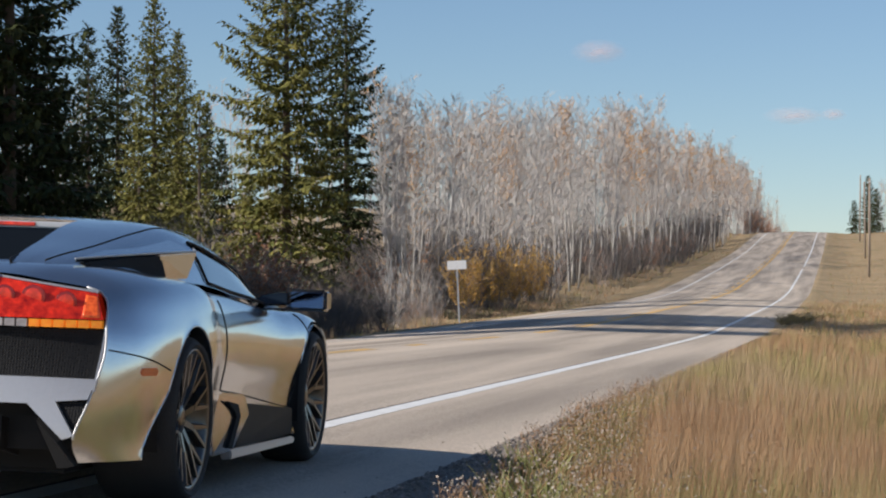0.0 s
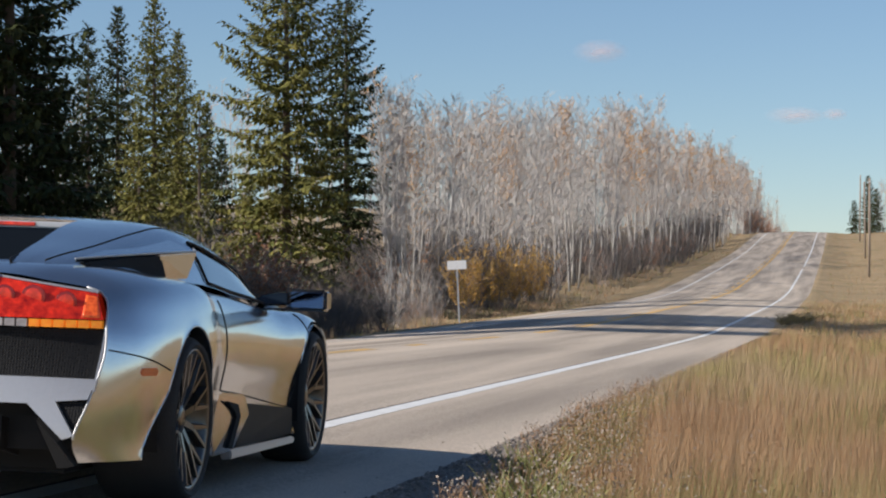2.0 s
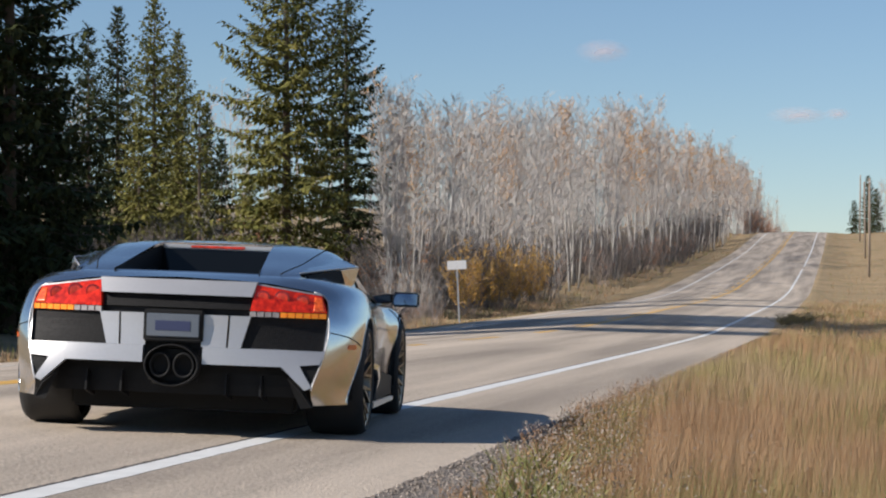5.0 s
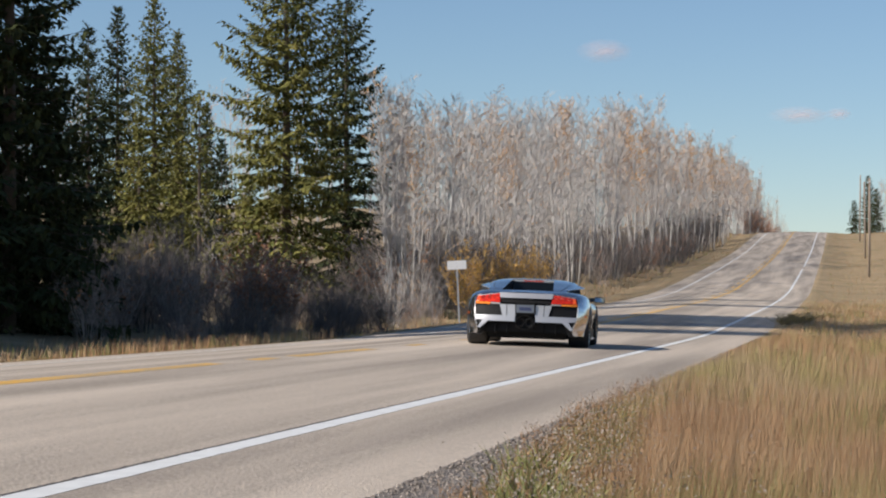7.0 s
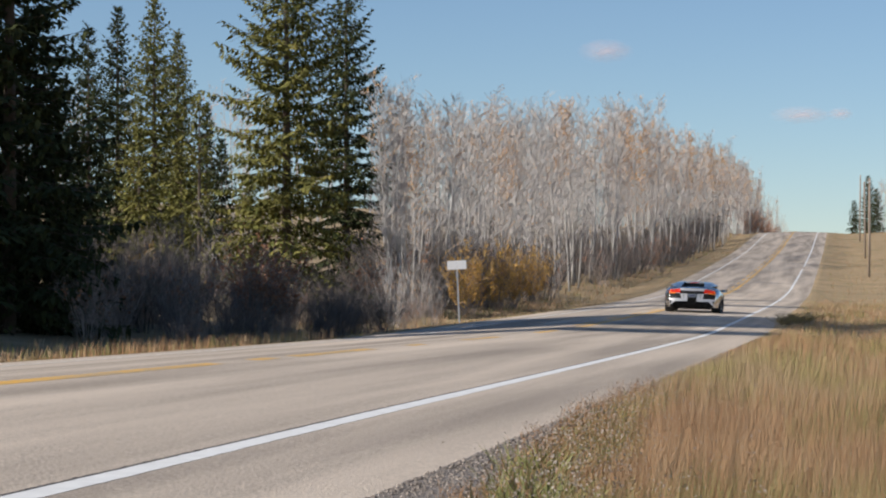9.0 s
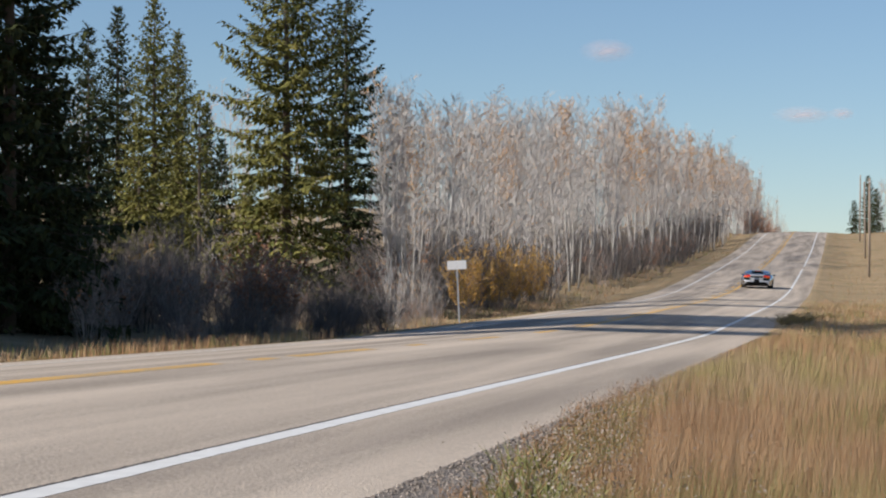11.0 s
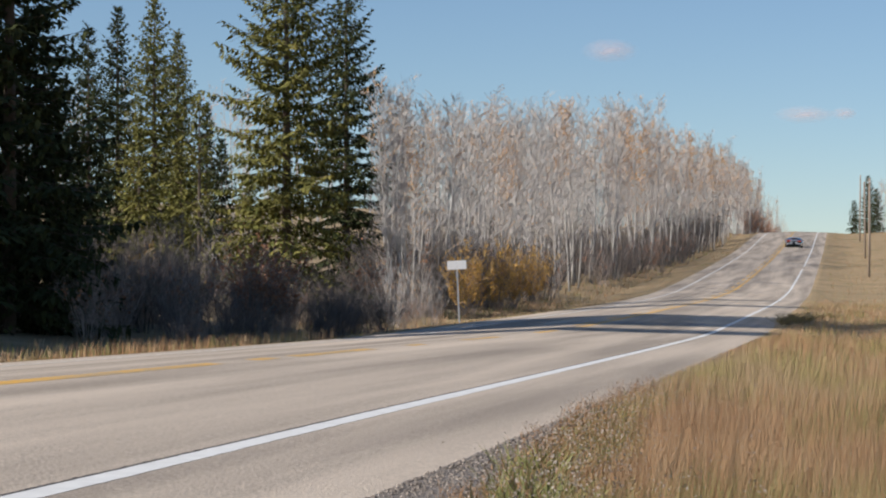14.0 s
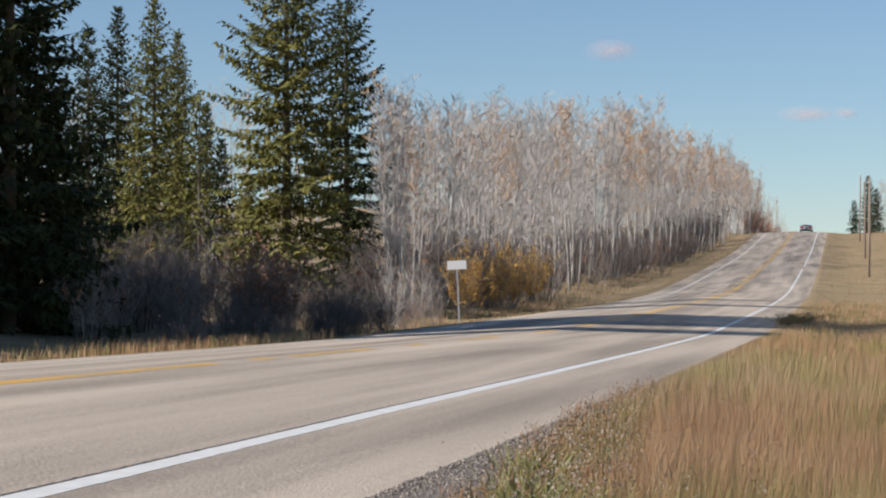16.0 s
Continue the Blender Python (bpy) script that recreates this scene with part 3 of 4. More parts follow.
HULL = net([
    [(.80, -.84, .20), (.788, -.884, .285), (.83, -.83, .43), (.86, -.765, .58), (.855, -.728, .70), (.815, -.665, .82), (.62, -.735, .862), (.44, -.78, .885), (0, -.81, .90)],
    [(.93, -.62, .20), (.93, -.62, .29), (.955, -.60, .43), (.968, -.58, .56), (.95, -.56, .70), (.885, -.53, .838), (.70, -.55, .905), (.48, -.55, .925), (0, -.55, .93)],
    [(.985, -.40, .20), (.985, -.39, .29), (1.0, -.36, .43), (1.01, -.34, .56), (1.0, -.32, .70), (.935, -.30, .85), (.74, -.30, .92), (.5, -.3, .93), (0, -.3, .93)],
    flat_row(0, (1.0, .2), (1.0, .29), (1.015, .43), (1.025, .56), (1.015, .71), (.95, .852), (.78, .905), (.5, .92), (0, .92)),
    flat_row(.33, (.99, .18), (.99, .29), (1.0, .43), (1.015, .56), (1.005, .70), (.945, .845), (.80, .885), (.5, .90), (0, .90)),
    flat_row(.65, (.955, .15), (.955, .28), (.965, .42), (.985, .56), (.975, .69), (.92, .815), (.80, .85), (.5, .86), (0, .86)),
    flat_row(1.2, (.93, .15), (.925, .28), (.935, .42), (.955, .55), (.95, .67), (.905, .785), (.80, .82), (.5, .83), (0, .83)),
    flat_row(1.9, (.92, .15), (.915, .27), (.925, .40), (.945, .53), (.94, .645), (.89, .745), (.79, .775), (.5, .78), (0, .78)),
    flat_row(2.3, (.94, .16), (.94, .28), (.95, .41), (.965, .54), (.955, .655), (.90, .735), (.78, .755), (.5, .755), (0, .755)),
    flat_row(2.665, (.965, .18), (.97, .29), (.975, .42), (.985, .55), (.97, .665), (.90, .735), (.76, .735), (.5, .72), (0, .73)),
    flat_row(3.05, (.95, .18), (.955, .28), (.96, .40), (.965, .53), (.94, .635), (.86, .69), (.70, .675), (.45, .655), (0, .66)),
    flat_row(3.4, (.86, .17), (.88, .26), (.89, .36), (.87, .46), (.82, .54), (.74, .575), (.6, .57), (.4, .56), (0, .57)),
    flat_row(3.65, (.62, .17), (.66, .24), (.67, .32), (.64, .40), (.6, .45), (.52, .475), (.42, .48), (.3, .48), (0, .48)),
    flat_row(3.74, (.35, .18), (.40, .24), (.42, .30), (.40, .36), (.36, .40), (.30, .42), (.25, .425), (.18, .43), (0, .43))], 9, 6)
TOP = net([
    flat_row(-.76, (.62, .850), (.58, .855), (.53, .862), (.47, .868), (.425, .872), (0, .875)),
    flat_row(-.45, (.73, .885), (.67, .915), (.60, .938), (.51, .948), (.415, .953), (0, .956)),
    flat_row(-.1, (.80, .895), (.74, .945), (.67, .985), (.56, 1.006), (.392, 1.016), (0, 1.020)),
    flat_row(.35, (.83, .872), (.78, .96), (.71, 1.035), (.58, 1.074), (.362, 1.092), (0, 1.098)),
    flat_row(.8, (.85, .86), (.80, .96), (.725, 1.065), (.58, 1.112), (.345, 1.129), (0, 1.135)),
    flat_row(1.3, (.86, .82), (.81, .915), (.745, 1.012), (.60, 1.092), (.40, 1.129), (0, 1.138)),
    flat_row(1.7, (.865, .795), (.81, .875), (.75, .952), (.63, 1.04), (.48, 1.10), (0, 1.125)),
    flat_row(2.05, (.86, .77), (.80, .815), (.74, .865), (.63, .945), (.48, 1.02), (0, 1.06)),
    flat_row(2.4, (.82, .745), (.76, .762), (.70, .785), (.60, .835), (.46, .89), (0, .935)),
    flat_row(2.75, (.74, .72), (.70, .728), (.64, .738), (.55, .75), (.42, .765), (0, .80)),
    flat_row(2.95, (.66, .69), (.60, .695), (.54, .698), (.46, .70), (.36, .70), (0, .705))], 8, 5)


def net_mesh(name, g, keep, material, lift=0.0, thick=0.0, both=True):
    """A mesh of the net's cells for which keep(y, x, z, i, j) holds, on both sides of the car."""
    nu, nv = g.shape[:2]
    bm = bmesh.new()
    du = np.gradient(g, axis=0)
    dv = np.gradient(g, axis=1)
    nr = np.cross(dv, du)
    nr /= np.linalg.norm(nr, axis=2, keepdims=True) + 1e-9
    nr[:, -1, 0] = 0
    nr *= -1
    mid = g[nu // 2, nv // 2]
    if np.dot(nr[nu // 2, nv // 2], mid - np.array([0, mid[1], 0.4])) < 0:
        nr = -nr
    for sg in ((1, -1) if both else (1,)):
        vv = {}

        def at(i, j):
            if (i, j) not in vv:
                p = g[i, j] + nr[i, j] * lift
                vv[i, j] = bm.verts.new((p[0] * sg, p[1], p[2]))
            return vv[i, j]
        for i in range(nu - 1):
            for j in range(nv - 1):
                c = (g[i, j] + g[i + 1, j] + g[i, j + 1] + g[i + 1, j + 1]) / 4
                if keep(c[1], c[0], c[2], i, j):
                    q = [at(i, j), at(i, j + 1), at(i + 1, j + 1), at(i + 1, j)]
                    bm.faces.new(q if sg > 0 else q[::-1])
    bmesh.ops.remove_doubles(bm, verts=bm.verts, dist=1e-4)
    if thick:
        bmesh.ops.solidify(bm, geom=bm.faces[:], thickness=thick)
    return bm


ARCHES = ((0.0, 0.335, 0.365), (2.665, 0.33, 0.352))


def hull_mesh():
    """The body shell with round wheel openings and turned-in lips."""
    g = HULL.copy()
    nu, nv = g.shape[:2]
    inside = np.zeros((nu, nv), bool)
    def away(cy, cz):
        back = np.where(g[:, :, 1] < cy, 1 + 0.62 * np.clip((cz + 0.12 - g[:, :, 2]) / 0.25, 0, 1), 1.0) if cy == 0 else 1.0
        return np.hypot((g[:, :, 1] - cy) / back, g[:, :, 2] - cz)
    for cy, cz, r in ARCHES:
        hit = (away(cy, cz) < r) & (g[:, :, 0] > 0.75)
        inside |= hit
    g2 = g.copy()
    for cy, cz, r in ARCHES:
        d = away(cy, cz)
        hit = (d < r) & (g[:, :, 0] > 0.75)
        k = np.where(hit, r / np.maximum(d, 1e-6), 1)
        lo = d > r * 0.75
        sel = hit & lo
        low = (g[:, :, 1] < cy) & (g[:, :, 2] < cz + 0.11) if cy == 0 else np.zeros((nu, nv), bool)
        g2[:, :, 1] = np.where(sel & ~low, cy + (g[:, :, 1] - cy) * k, g2[:, :, 1])
        stretch = 1 + 0.62 * np.clip((cz + 0.12 - g[:, :, 2]) / 0.25, 0, 1)
        g2[:, :, 1] = np.where(sel & low, cy - stretch * np.sqrt(np.maximum(r * r - (g[:, :, 2] - cz) ** 2, 0)), g2[:, :, 1])
        g2[:, :, 2] = np.where(sel & ~low, cz + (g[:, :, 2] - cz) * k, g2[:, :, 2])
    bm = net_mesh("body", g2, lambda y, x, z, i, j: not (inside[i, j] and inside[i + 1, j] and inside[i, j + 1] and inside[i + 1, j + 1]), None)
    bnd = {v for e in bm.edges if e.is_boundary for v in e.verts if abs(v.co.x) > 0.7 and -0.68 < v.co.y < 3.2}
    bnd |= {e.other_vert(v) for v in list(bnd) for e in v.link_edges}
    bmesh.ops.remove_doubles(bm, verts=list(bnd), dist=0.003)
    near = [e for e in bm.edges if e.is_boundary and all(
        any(-0.03 < math.hypot(v.co.y - cy, v.co.z - cz) - r < 0.03 for cy, cz, r in ARCHES) and abs(v.co.x) > 0.7 for v in e.verts) and min(v.co.y for v in e.verts) > -0.68]
    ret = bmesh.ops.extrude_edge_only(bm, edges=near)
    for v in ret["geom"]:
        if isinstance(v, bmesh.types.BMVert):
            v.co.x -= math.copysign(0.07, v.co.x)
    bmesh.ops.recalc_face_normals(bm, faces=bm.faces)
    return bm


def side_x(y, z):
    ry = [np.interp(z, r[:37, 2], r[:37, 1]) for r in HULL]
    rx = [np.interp(z, r[:37, 2], r[:37, 0]) for r in HULL]
    return float(np.interp(y, ry, rx))


def rear_y(x, z):
    """The rear fascia's surface."""
    x = abs(x)
    hi = -0.90 + 0.172 * (x / 0.852) ** 2.6
    lo = -0.925 + 0.045 * (x / 0.788) ** 2.6
    s = min(1, max(0, (z - 0.285) / 0.415))
    y = lo + (hi - lo) * s * s * (3 - 2 * s)
    return y + max(0, z - 0.72) * 0.62


def panel(corners, off, thick, nx=8, nz=3):
    """A patch of the rear fascia from its corners (x, z): inner low, outer low, outer high, inner high; it stands proud by off."""
    a, b, c, d = [np.array(p) for p in corners]
    bm = bmesh.new()
    front, back = [], []
    for j in range(nz + 1):
        for i in range(nx + 1):
            u, v = i / nx, j / nz
            x, z = (a * (1 - u) + b * u) * (1 - v) + (d * (1 - u) + c * u) * v
            y = rear_y(x, z) - off
            front.append(bm.verts.new((x, y, z)))
            back.append(bm.verts.new((x, y + thick, z)))
    n = nx + 1
    for j in range(nz):
        for i in range(nx):
            q = [j * n + i, j * n + i + 1, (j + 1) * n + i + 1, (j + 1) * n + i]
            bm.faces.new([front[k] for k in q])
            bm.faces.new([back[k] for k in reversed(q)])
    ring = list(range(n)) + [j * n + nx for j in range(1, nz + 1)] + [nz * n + i for i in range(nx - 1, -1, -1)] + [j * n for j in range(nz - 1, 0, -1)]
    for i, k in enumerate(ring):
        m = ring[(i + 1) % len(ring)]
        bm.faces.new((front[m], front[k], back[k], back[m]))
    bmesh.ops.recalc_face_normals(bm, faces=bm.faces)
    return bm


def slab(pts, t, bevel=0.0, out=None):
    """A polygon in space given thickness t along its normal."""
    bm = bmesh.new()
    vs = [bm.verts.new(p) for p in pts]
    f = bm.faces.new(vs)
    f.normal_update()
    nrm = f.normal.copy()
    if out is not None and nrm.dot(Vector(out)) < 0:
        nrm = -nrm
    ret = bmesh.ops.extrude_face_region(bm, geom=[f])
    for v in ret["geom"]:
        if isinstance(v, bmesh.types.BMVert):
            v.co -= nrm * t
    bmesh.ops.recalc_face_normals(bm, faces=bm.faces)
    if bevel:
        bmesh.ops.bevel(bm, geom=bm.edges[:], offset=bevel, segments=2, affect="EDGES")
    return bm


def flip(pts):
    return [(-p[0], *p[1:]) for p in pts]


def box(x0, x1, y0, y1, z0, z1, bevel=0.01):
    bm = bmesh.new()
    bmesh.ops.create_cube(bm, size=1, matrix=Matrix.Translation(((x0 + x1) / 2, (y0 + y1) / 2, (z0 + z1) / 2)) @ Matrix.Diagonal((x1 - x0, y1 - y0, z1 - z0, 1)))
    if bevel:
        bmesh.ops.bevel(bm, geom=bm.edges[:], offset=bevel, segments=3, affect="EDGES")
    return bm


def lathe(profile, seg=64):
    """A ring turned about the x axis from (x, r) pairs."""
    bm = bmesh.new()
    rings = []
    for k in range(seg):
        a = 2 * math.pi * k / seg
        rings.append([bm.verts.new((x, r * math.cos(a), r * math.sin(a))) for x, r in profile])
    n = len(profile)
    for k in range(seg):
        A, B = rings[k], rings[(k + 1) % seg]
        for i in range(n - 1):
            bm.faces.new((A[i], A[i + 1], B[i + 1], B[i]))
    bmesh.ops.recalc_face_normals(bm, faces=bm.faces)
    return bm


def spoke_mesh(r0, r1, x0, dish):
    """A Y-shaped spoke: one stem that forks towards the rim."""
    bm = bmesh.new()

    def bar(p, q, w0, w1, th):
        p, q = Vector(p), Vector(q)
        d = (q - p).normalized()
        s = Vector((1, 0, 0)).cross(d).normalized()
        vs = []
        for c, w in ((p, w0), (q, w1)):
            for a, b in ((-1, -0.5), (1, -0.5), (0.55, 0.5), (-0.55, 0.5)):
                vs.append(bm.verts.new(c + s * a * w + Vector((b * th, 0, 0))))
        for i in range(4):
            bm.faces.new((vs[i], vs[(i + 1) % 4], vs[4 + (i + 1) % 4], vs[4 + i]))
        bm.faces.new(vs[:4])
        bm.faces.new(vs[4:])
    rm = r0 + (r1 - r0) * 0.38
    bar((x0 - dish, 0, r0 * 0.6), (x0 - dish * 0.5, 0, rm + 0.01), 0.024, 0.022, 0.035)
    for sg in (-1, 1):
        a = sg * 0.157
        bar((x0 - dish * 0.5, sg * 0.004, rm - 0.006), (x0 - 0.004, r1 * math.sin(a), r1 * math.cos(a)), 0.016, 0.012, 0.03)
    bmesh.ops.recalc_face_normals(bm, faces=bm.faces)
    return bm


def make_wheel(car, y, side, r, width, face, rim_r):
    """A wheel that turns about its x axis; the outer side is +x."""
    w = lathe([(-width * 0.9, rim_r - 0.03), (-width * 0.5, rim_r - 0.05), (-0.05, rim_r - 0.035), (-0.012, rim_r - 0.012), (0.0, rim_r + 0.004),
               (-0.004, rim_r + 0.010), (-0.03, rim_r + 0.012), (-0.05, rim_r - 0.0), (-width * 0.9, rim_r)], 72)
    wheel = part("wheel", w, M_RIM, car, "dark gunmetal multi-spoke alloy wheel", True)
    ty = lathe([(-0.012, rim_r - 0.002), (0.006, rim_r + 0.02), (0.010, rim_r + (r - rim_r) * 0.5), (-0.004, r - 0.018), (-0.022, r - 0.005), (-0.06, r), (-width * 0.5, r + 0.002),
                (-width + 0.06, r), (-width + 0.02, r - 0.006), (-width, r - 0.03), (-width - 0.006, rim_r + 0.02), (-width + 0.02, rim_r - 0.004)], 72)
    part("tyre", ty, M_TYRE, wheel, "black low-profile tyre", True)
    first = None
    for k in range(10):
        if first is None:
            first = part("spoke", spoke_mesh(0.06, rim_r - 0.008, -0.012, 0.055), M_RIM, wheel)
            s = first
        else:
            s = new("spoke", first.data)
            s.parent = wheel
        s.rotation_euler = (2 * math.pi * k / 10, 0, 0)
    part("hub", lathe([(-0.09, 0.075), (-0.06, 0.072), (-0.045, 0.055), (-0.040, 0.03), (-0.04, 0.001)], 32), M_RIM, wheel, "", True)
    part("brake_disc", lathe([(-0.10, 0.06), (-0.10, rim_r * 0.78), (-0.13, rim_r * 0.78), (-0.13, 0.06)], 48), M_BLACK, wheel, "dark brake disc", True)
    base = pose(face * side, y, r, 0, 0, 0 if side > 0 else 180)
    wheel.matrix_basis = base
    return wheel, base, r, side


def seam(pts, r=0.0035):
    bm = bmesh.new()
    pts = catmull([(0, *p) for p in pts], 8)[:, 1:]
    vs, fs = tube([(side_x(y, z) + 0.0005, y, z) for y, z in pts], [r] * len(pts), 4)
    bv = [bm.verts.new(v) for v in vs]
    for f in fs:
        bm.faces.new([bv[i] for i in f])
    return bm


def mirrored(bm):
    """The same bmesh on the car's other side."""
    b2 = bm.copy()
    for v in b2.verts:
        v.co.x = -v.co.x
    bmesh.ops.reverse_faces(b2, faces=b2.faces)
    return b2


def both(name, bm, material, parent, label="", smooth=False):
    b2 = mirrored(bm)
    return part(name, bm, material, parent, label, smooth), part(name, b2, material, parent, label, smooth)


def make_car():
    car = thing("sports_car", "low silver two-seat sports coupe with dark multi-spoke wheels", "car")
    body = part("body", hull_mesh(), M_PAINT, car, "polished silver body shell", True)
    sharp(body)
    # cabin: roof and pillars, panes
    nv = TOP.shape[1]

    def region(y, x, z, i, j):
        x = abs(x)
        if 0.78 + (z - 0.86) * 0.55 < y < 2.36 and 1 <= j < 9 and y < 1.15 + (1.075 - z) * 4.3:
            return "side"
        if y > 1.72 + 0.35 * x * x and j >= 10 and y < 2.86:
            return "front"
        if -0.56 < y < 0.56 and j >= 20:
            return "rear"
        return "roof"
    roof = part("roof", net_mesh("roof", TOP, lambda *a: region(*a) == "roof", None), M_PAINT, car, "silver roof and rear buttresses", True)
    for nm, key, lab in (("side_window", "side", "dark tinted side window"), ("windscreen", "front", "dark tinted windscreen"), ("rear_window", "rear", "dark tinted rear window")):
        if key == "side":
            for sg in (1, -1):
                bm = net_mesh(nm, TOP, lambda *a: region(*a) == key, None, lift=-0.006, both=False)
                if sg < 0:
                    b2 = mirrored(bm)
                    bm.free()
                    bm = b2
                part(nm, bm, M_GLASS, car, lab, True)
        elif key == "front":
            part(nm, net_mesh(nm, TOP, lambda *a: region(*a) == key, None, lift=-0.006), M_GLASS, car, lab, True)
    # black trim round the side windows
    rows_in = [i for i in range(TOP.shape[0]) if 0.86 < TOP[i, 1, 1] < 2.34]
    up = [i for i in rows_in if TOP[i, 9, 1] < 2.2]
    loop = [TOP[i, 1] for i in rows_in] + [TOP[i, 9] for i in reversed(up)] + [TOP[rows_in[0], 5], TOP[rows_in[0], 1]]
    vs, fs = tube([tuple(p * np.array([1.004, 1, 1])) for p in loop], [0.007] * len(loop), 5)
    for sg in (1, -1):
        part("window_trim", mesh_of("window_trim", [(v.x * sg, v.y, v.z) for v in vs], fs, M_BLACK, smooth=True), None, car, "black window surround")
    seams = [[TOP[i, 13] for i in range(TOP.shape[0]) if -0.5 < TOP[i, 13, 1] < 1.2]]
    for sg in (1, -1):
        for line in seams:
            vs, fs = tube([tuple(p) for p in line], [0.004] * len(line), 4)
            part("panel_gap", mesh_of("panel_gap", [(v.x * sg, v.y, v.z) for v in vs], fs, M_GAP), None, car)
    # upright rear window at the front of the open engine bay, dark louvres below it
    part("rear_window", slab([(-.35, .53, .90), (.35, .53, .90), (.35, .56, 1.10), (-.35, .56, 1.10)], 0.01, 0, (0, -1, 0)), M_GLASS_IN, car, "dark upright rear window")
    part("engine_cover", box(-.40, .40, -.60, .56, .86, .895, .005), M_GAP, car, "black louvred engine cover")
    for k in range(7):
        y0 = -.48 + .15 * k
        part("louvre", slab([(-.34, y0, .905), (.34, y0, .905), (.34, y0 + .09, .925), (-.34, y0 + .09, .925)], 0.008, 0, (0, 0, 1)), M_BLACK, car)
    both("bay_wall", slab([(.42, -.56, .88), (.35, .56, .88), (.352, .56, 1.10), (.42, -.56, .94)], 0.004, 0, (-1, 0, 0)), M_BLACK, car)
    # lid lip, strip and lamps of the tail
    lid = part("engine_lid", panel([(-.43, .80), (.43, .80), (.45, .885), (-.45, .885)], 0.03, 0.05, 16, 3), M_TRIM, car, "silver engine lid lip", True)
    sharp(lid)
    part("rear_grille", panel([(-.42, .725), (.42, .725), (.43, .80), (-.43, .80)], -0.02, 0.03, 16, 2), M_MESH, car, "black mesh strip between the rear lamps")
    part("fascia", panel([(-.80, .40), (.80, .40), (.77, .80), (-.77, .80)], -0.045, 0.02, 24, 10), M_BLACK, car, "black rear fascia")
    for sg in (1, -1):
        def q(*c):
            return c if sg > 0 else tuple((-x, z) for x, z in (c[1], c[0], c[3], c[2]))
        lamp = part("tail_lamp", panel(q((.425, .722), (.846, .722), (.808, .818), (.448, .868)), 0.012, 0.06, 14, 6), M_RED, car, "red tail lamp lens", True)
        sharp(lamp)
        part("lamp_brow", panel(q((.449, .870), (.809, .820), (.812, .8265), (.45, .8765)), 0.014, 0.07, 10, 2), M_TRIM, lamp, "thin bright edge over the lamp")
        def bead(nm, x, z, r, proud, m, label=""):
            bm = bmesh.new()
            bmesh.ops.create_uvsphere(bm, u_segments=20, v_segments=10, radius=r)
            for v in bm.verts:
                v.co = (v.co.x + x * sg, v.co.y * 0.02 + rear_y(x, z) + (v.co.x * 0.16 if x > 0.6 else v.co.x * 0.08) - 0.0125 - proud, v.co.z + z)
            part(nm, bm, m, lamp, label, True)
        for x, z, r in ((.49, .800, .040), (.593, .797, .046), (.709, .783, .040)):
            bead("reflector_ring", x, z, r, 0.000, M_RED_DEEP, "deep red lamp bowl")
            bead("reflector", x, z, r * 0.74, 0.0015, M_RED)
            bead("bulb", x, z + 0.002, r * 0.36, 0.003, M_REDLIT, "bright lamp bulb")
        part("corner_reflector", panel(q((.772, .728), (.835, .728), (.812, .806), (.772, .812)), 0.0138, 0.004, 6, 6), M_CORNER, lamp, "bright mottled corner of the lamp", True)
        for k in range(10):
            x0, x1 = .424 + .0424 * k, .424 + .0424 * (k + 1) - 0.007
            amber = k >= 4
            part("signal_lamp", panel(q((x0, .690), (x1, .690), (x1, .718), (x0, .718)), 0.010, 0.03, 2, 2), M_AMBER if amber else M_CLEAR, lamp,
                 "lit amber turn signal" if amber else "clear reversing lamp")
        part("side_grille", panel(q((.389, .510), (.847, .507), (.858, .684), (.437, .684)), -0.012, 0.02, 12, 4), M_MESH, car, "black honeycomb grille under the lamp")
        for c, lab in ((((.312, .5085), (.383, .5085), (.432, .690), (.318, .690)), "outer"), (((.160, .5085), (.300, .5085), (.306, .690), (.160, .690)), "inner")):
            part("rear_panel", panel(q(*c), 0.008, 0.03, 5, 3), M_TRIM, car, "pale silver rear panel beside the plate")
        bar = part("bumper", panel(q((.17, .412), (.615, .412), (.615, .508), (.17, .508)), 0.012, 0.06, 14, 4), M_TRIM, car, "silver rear bumper bar", True)
        sharp(bar)
        part("bumper_end", panel(q((.615, .412), (.828, .432), (.848, .505), (.615, .508)), 0.012, 0.06, 8, 3), M_TRIM, bar)
        part("bumper_leg", panel(q((.752, .285), (.792, .300), (.716, .4225), (.616, .4115)), 0.012, 0.06, 4, 6), M_TRIM, bar, "slanting silver bumper strut")
        part("corner_vent", panel(q((.780, .32), (.800, .32), (.830, .431), (.716, .421)), -0.006, 0.02, 4, 4), M_MESH, car, "black triangular corner vent")
        part("rim_edge", panel(q((.838, .46), (.846, .46), (.860, .70), (.852, .70)), 0.012, 0.02, 2, 8), M_TRIM, car, "bright silver edge of the rear wing")
    # exhaust, plate, diffuser
    ex = lathe([(0.0, 0.138), (0.006, 0.144), (0.0, 0.150), (-0.10, 0.150), (-0.10, 0.12)], 36)
    for v in ex.verts:
        v.co = (v.co.y * 1.05, -0.955 - v.co.x * 1.0, 0.40 + v.co.z * 0.80)
    exhaust = part("exhaust", ex, M_BLACK, car, "large black central exhaust surround", True)
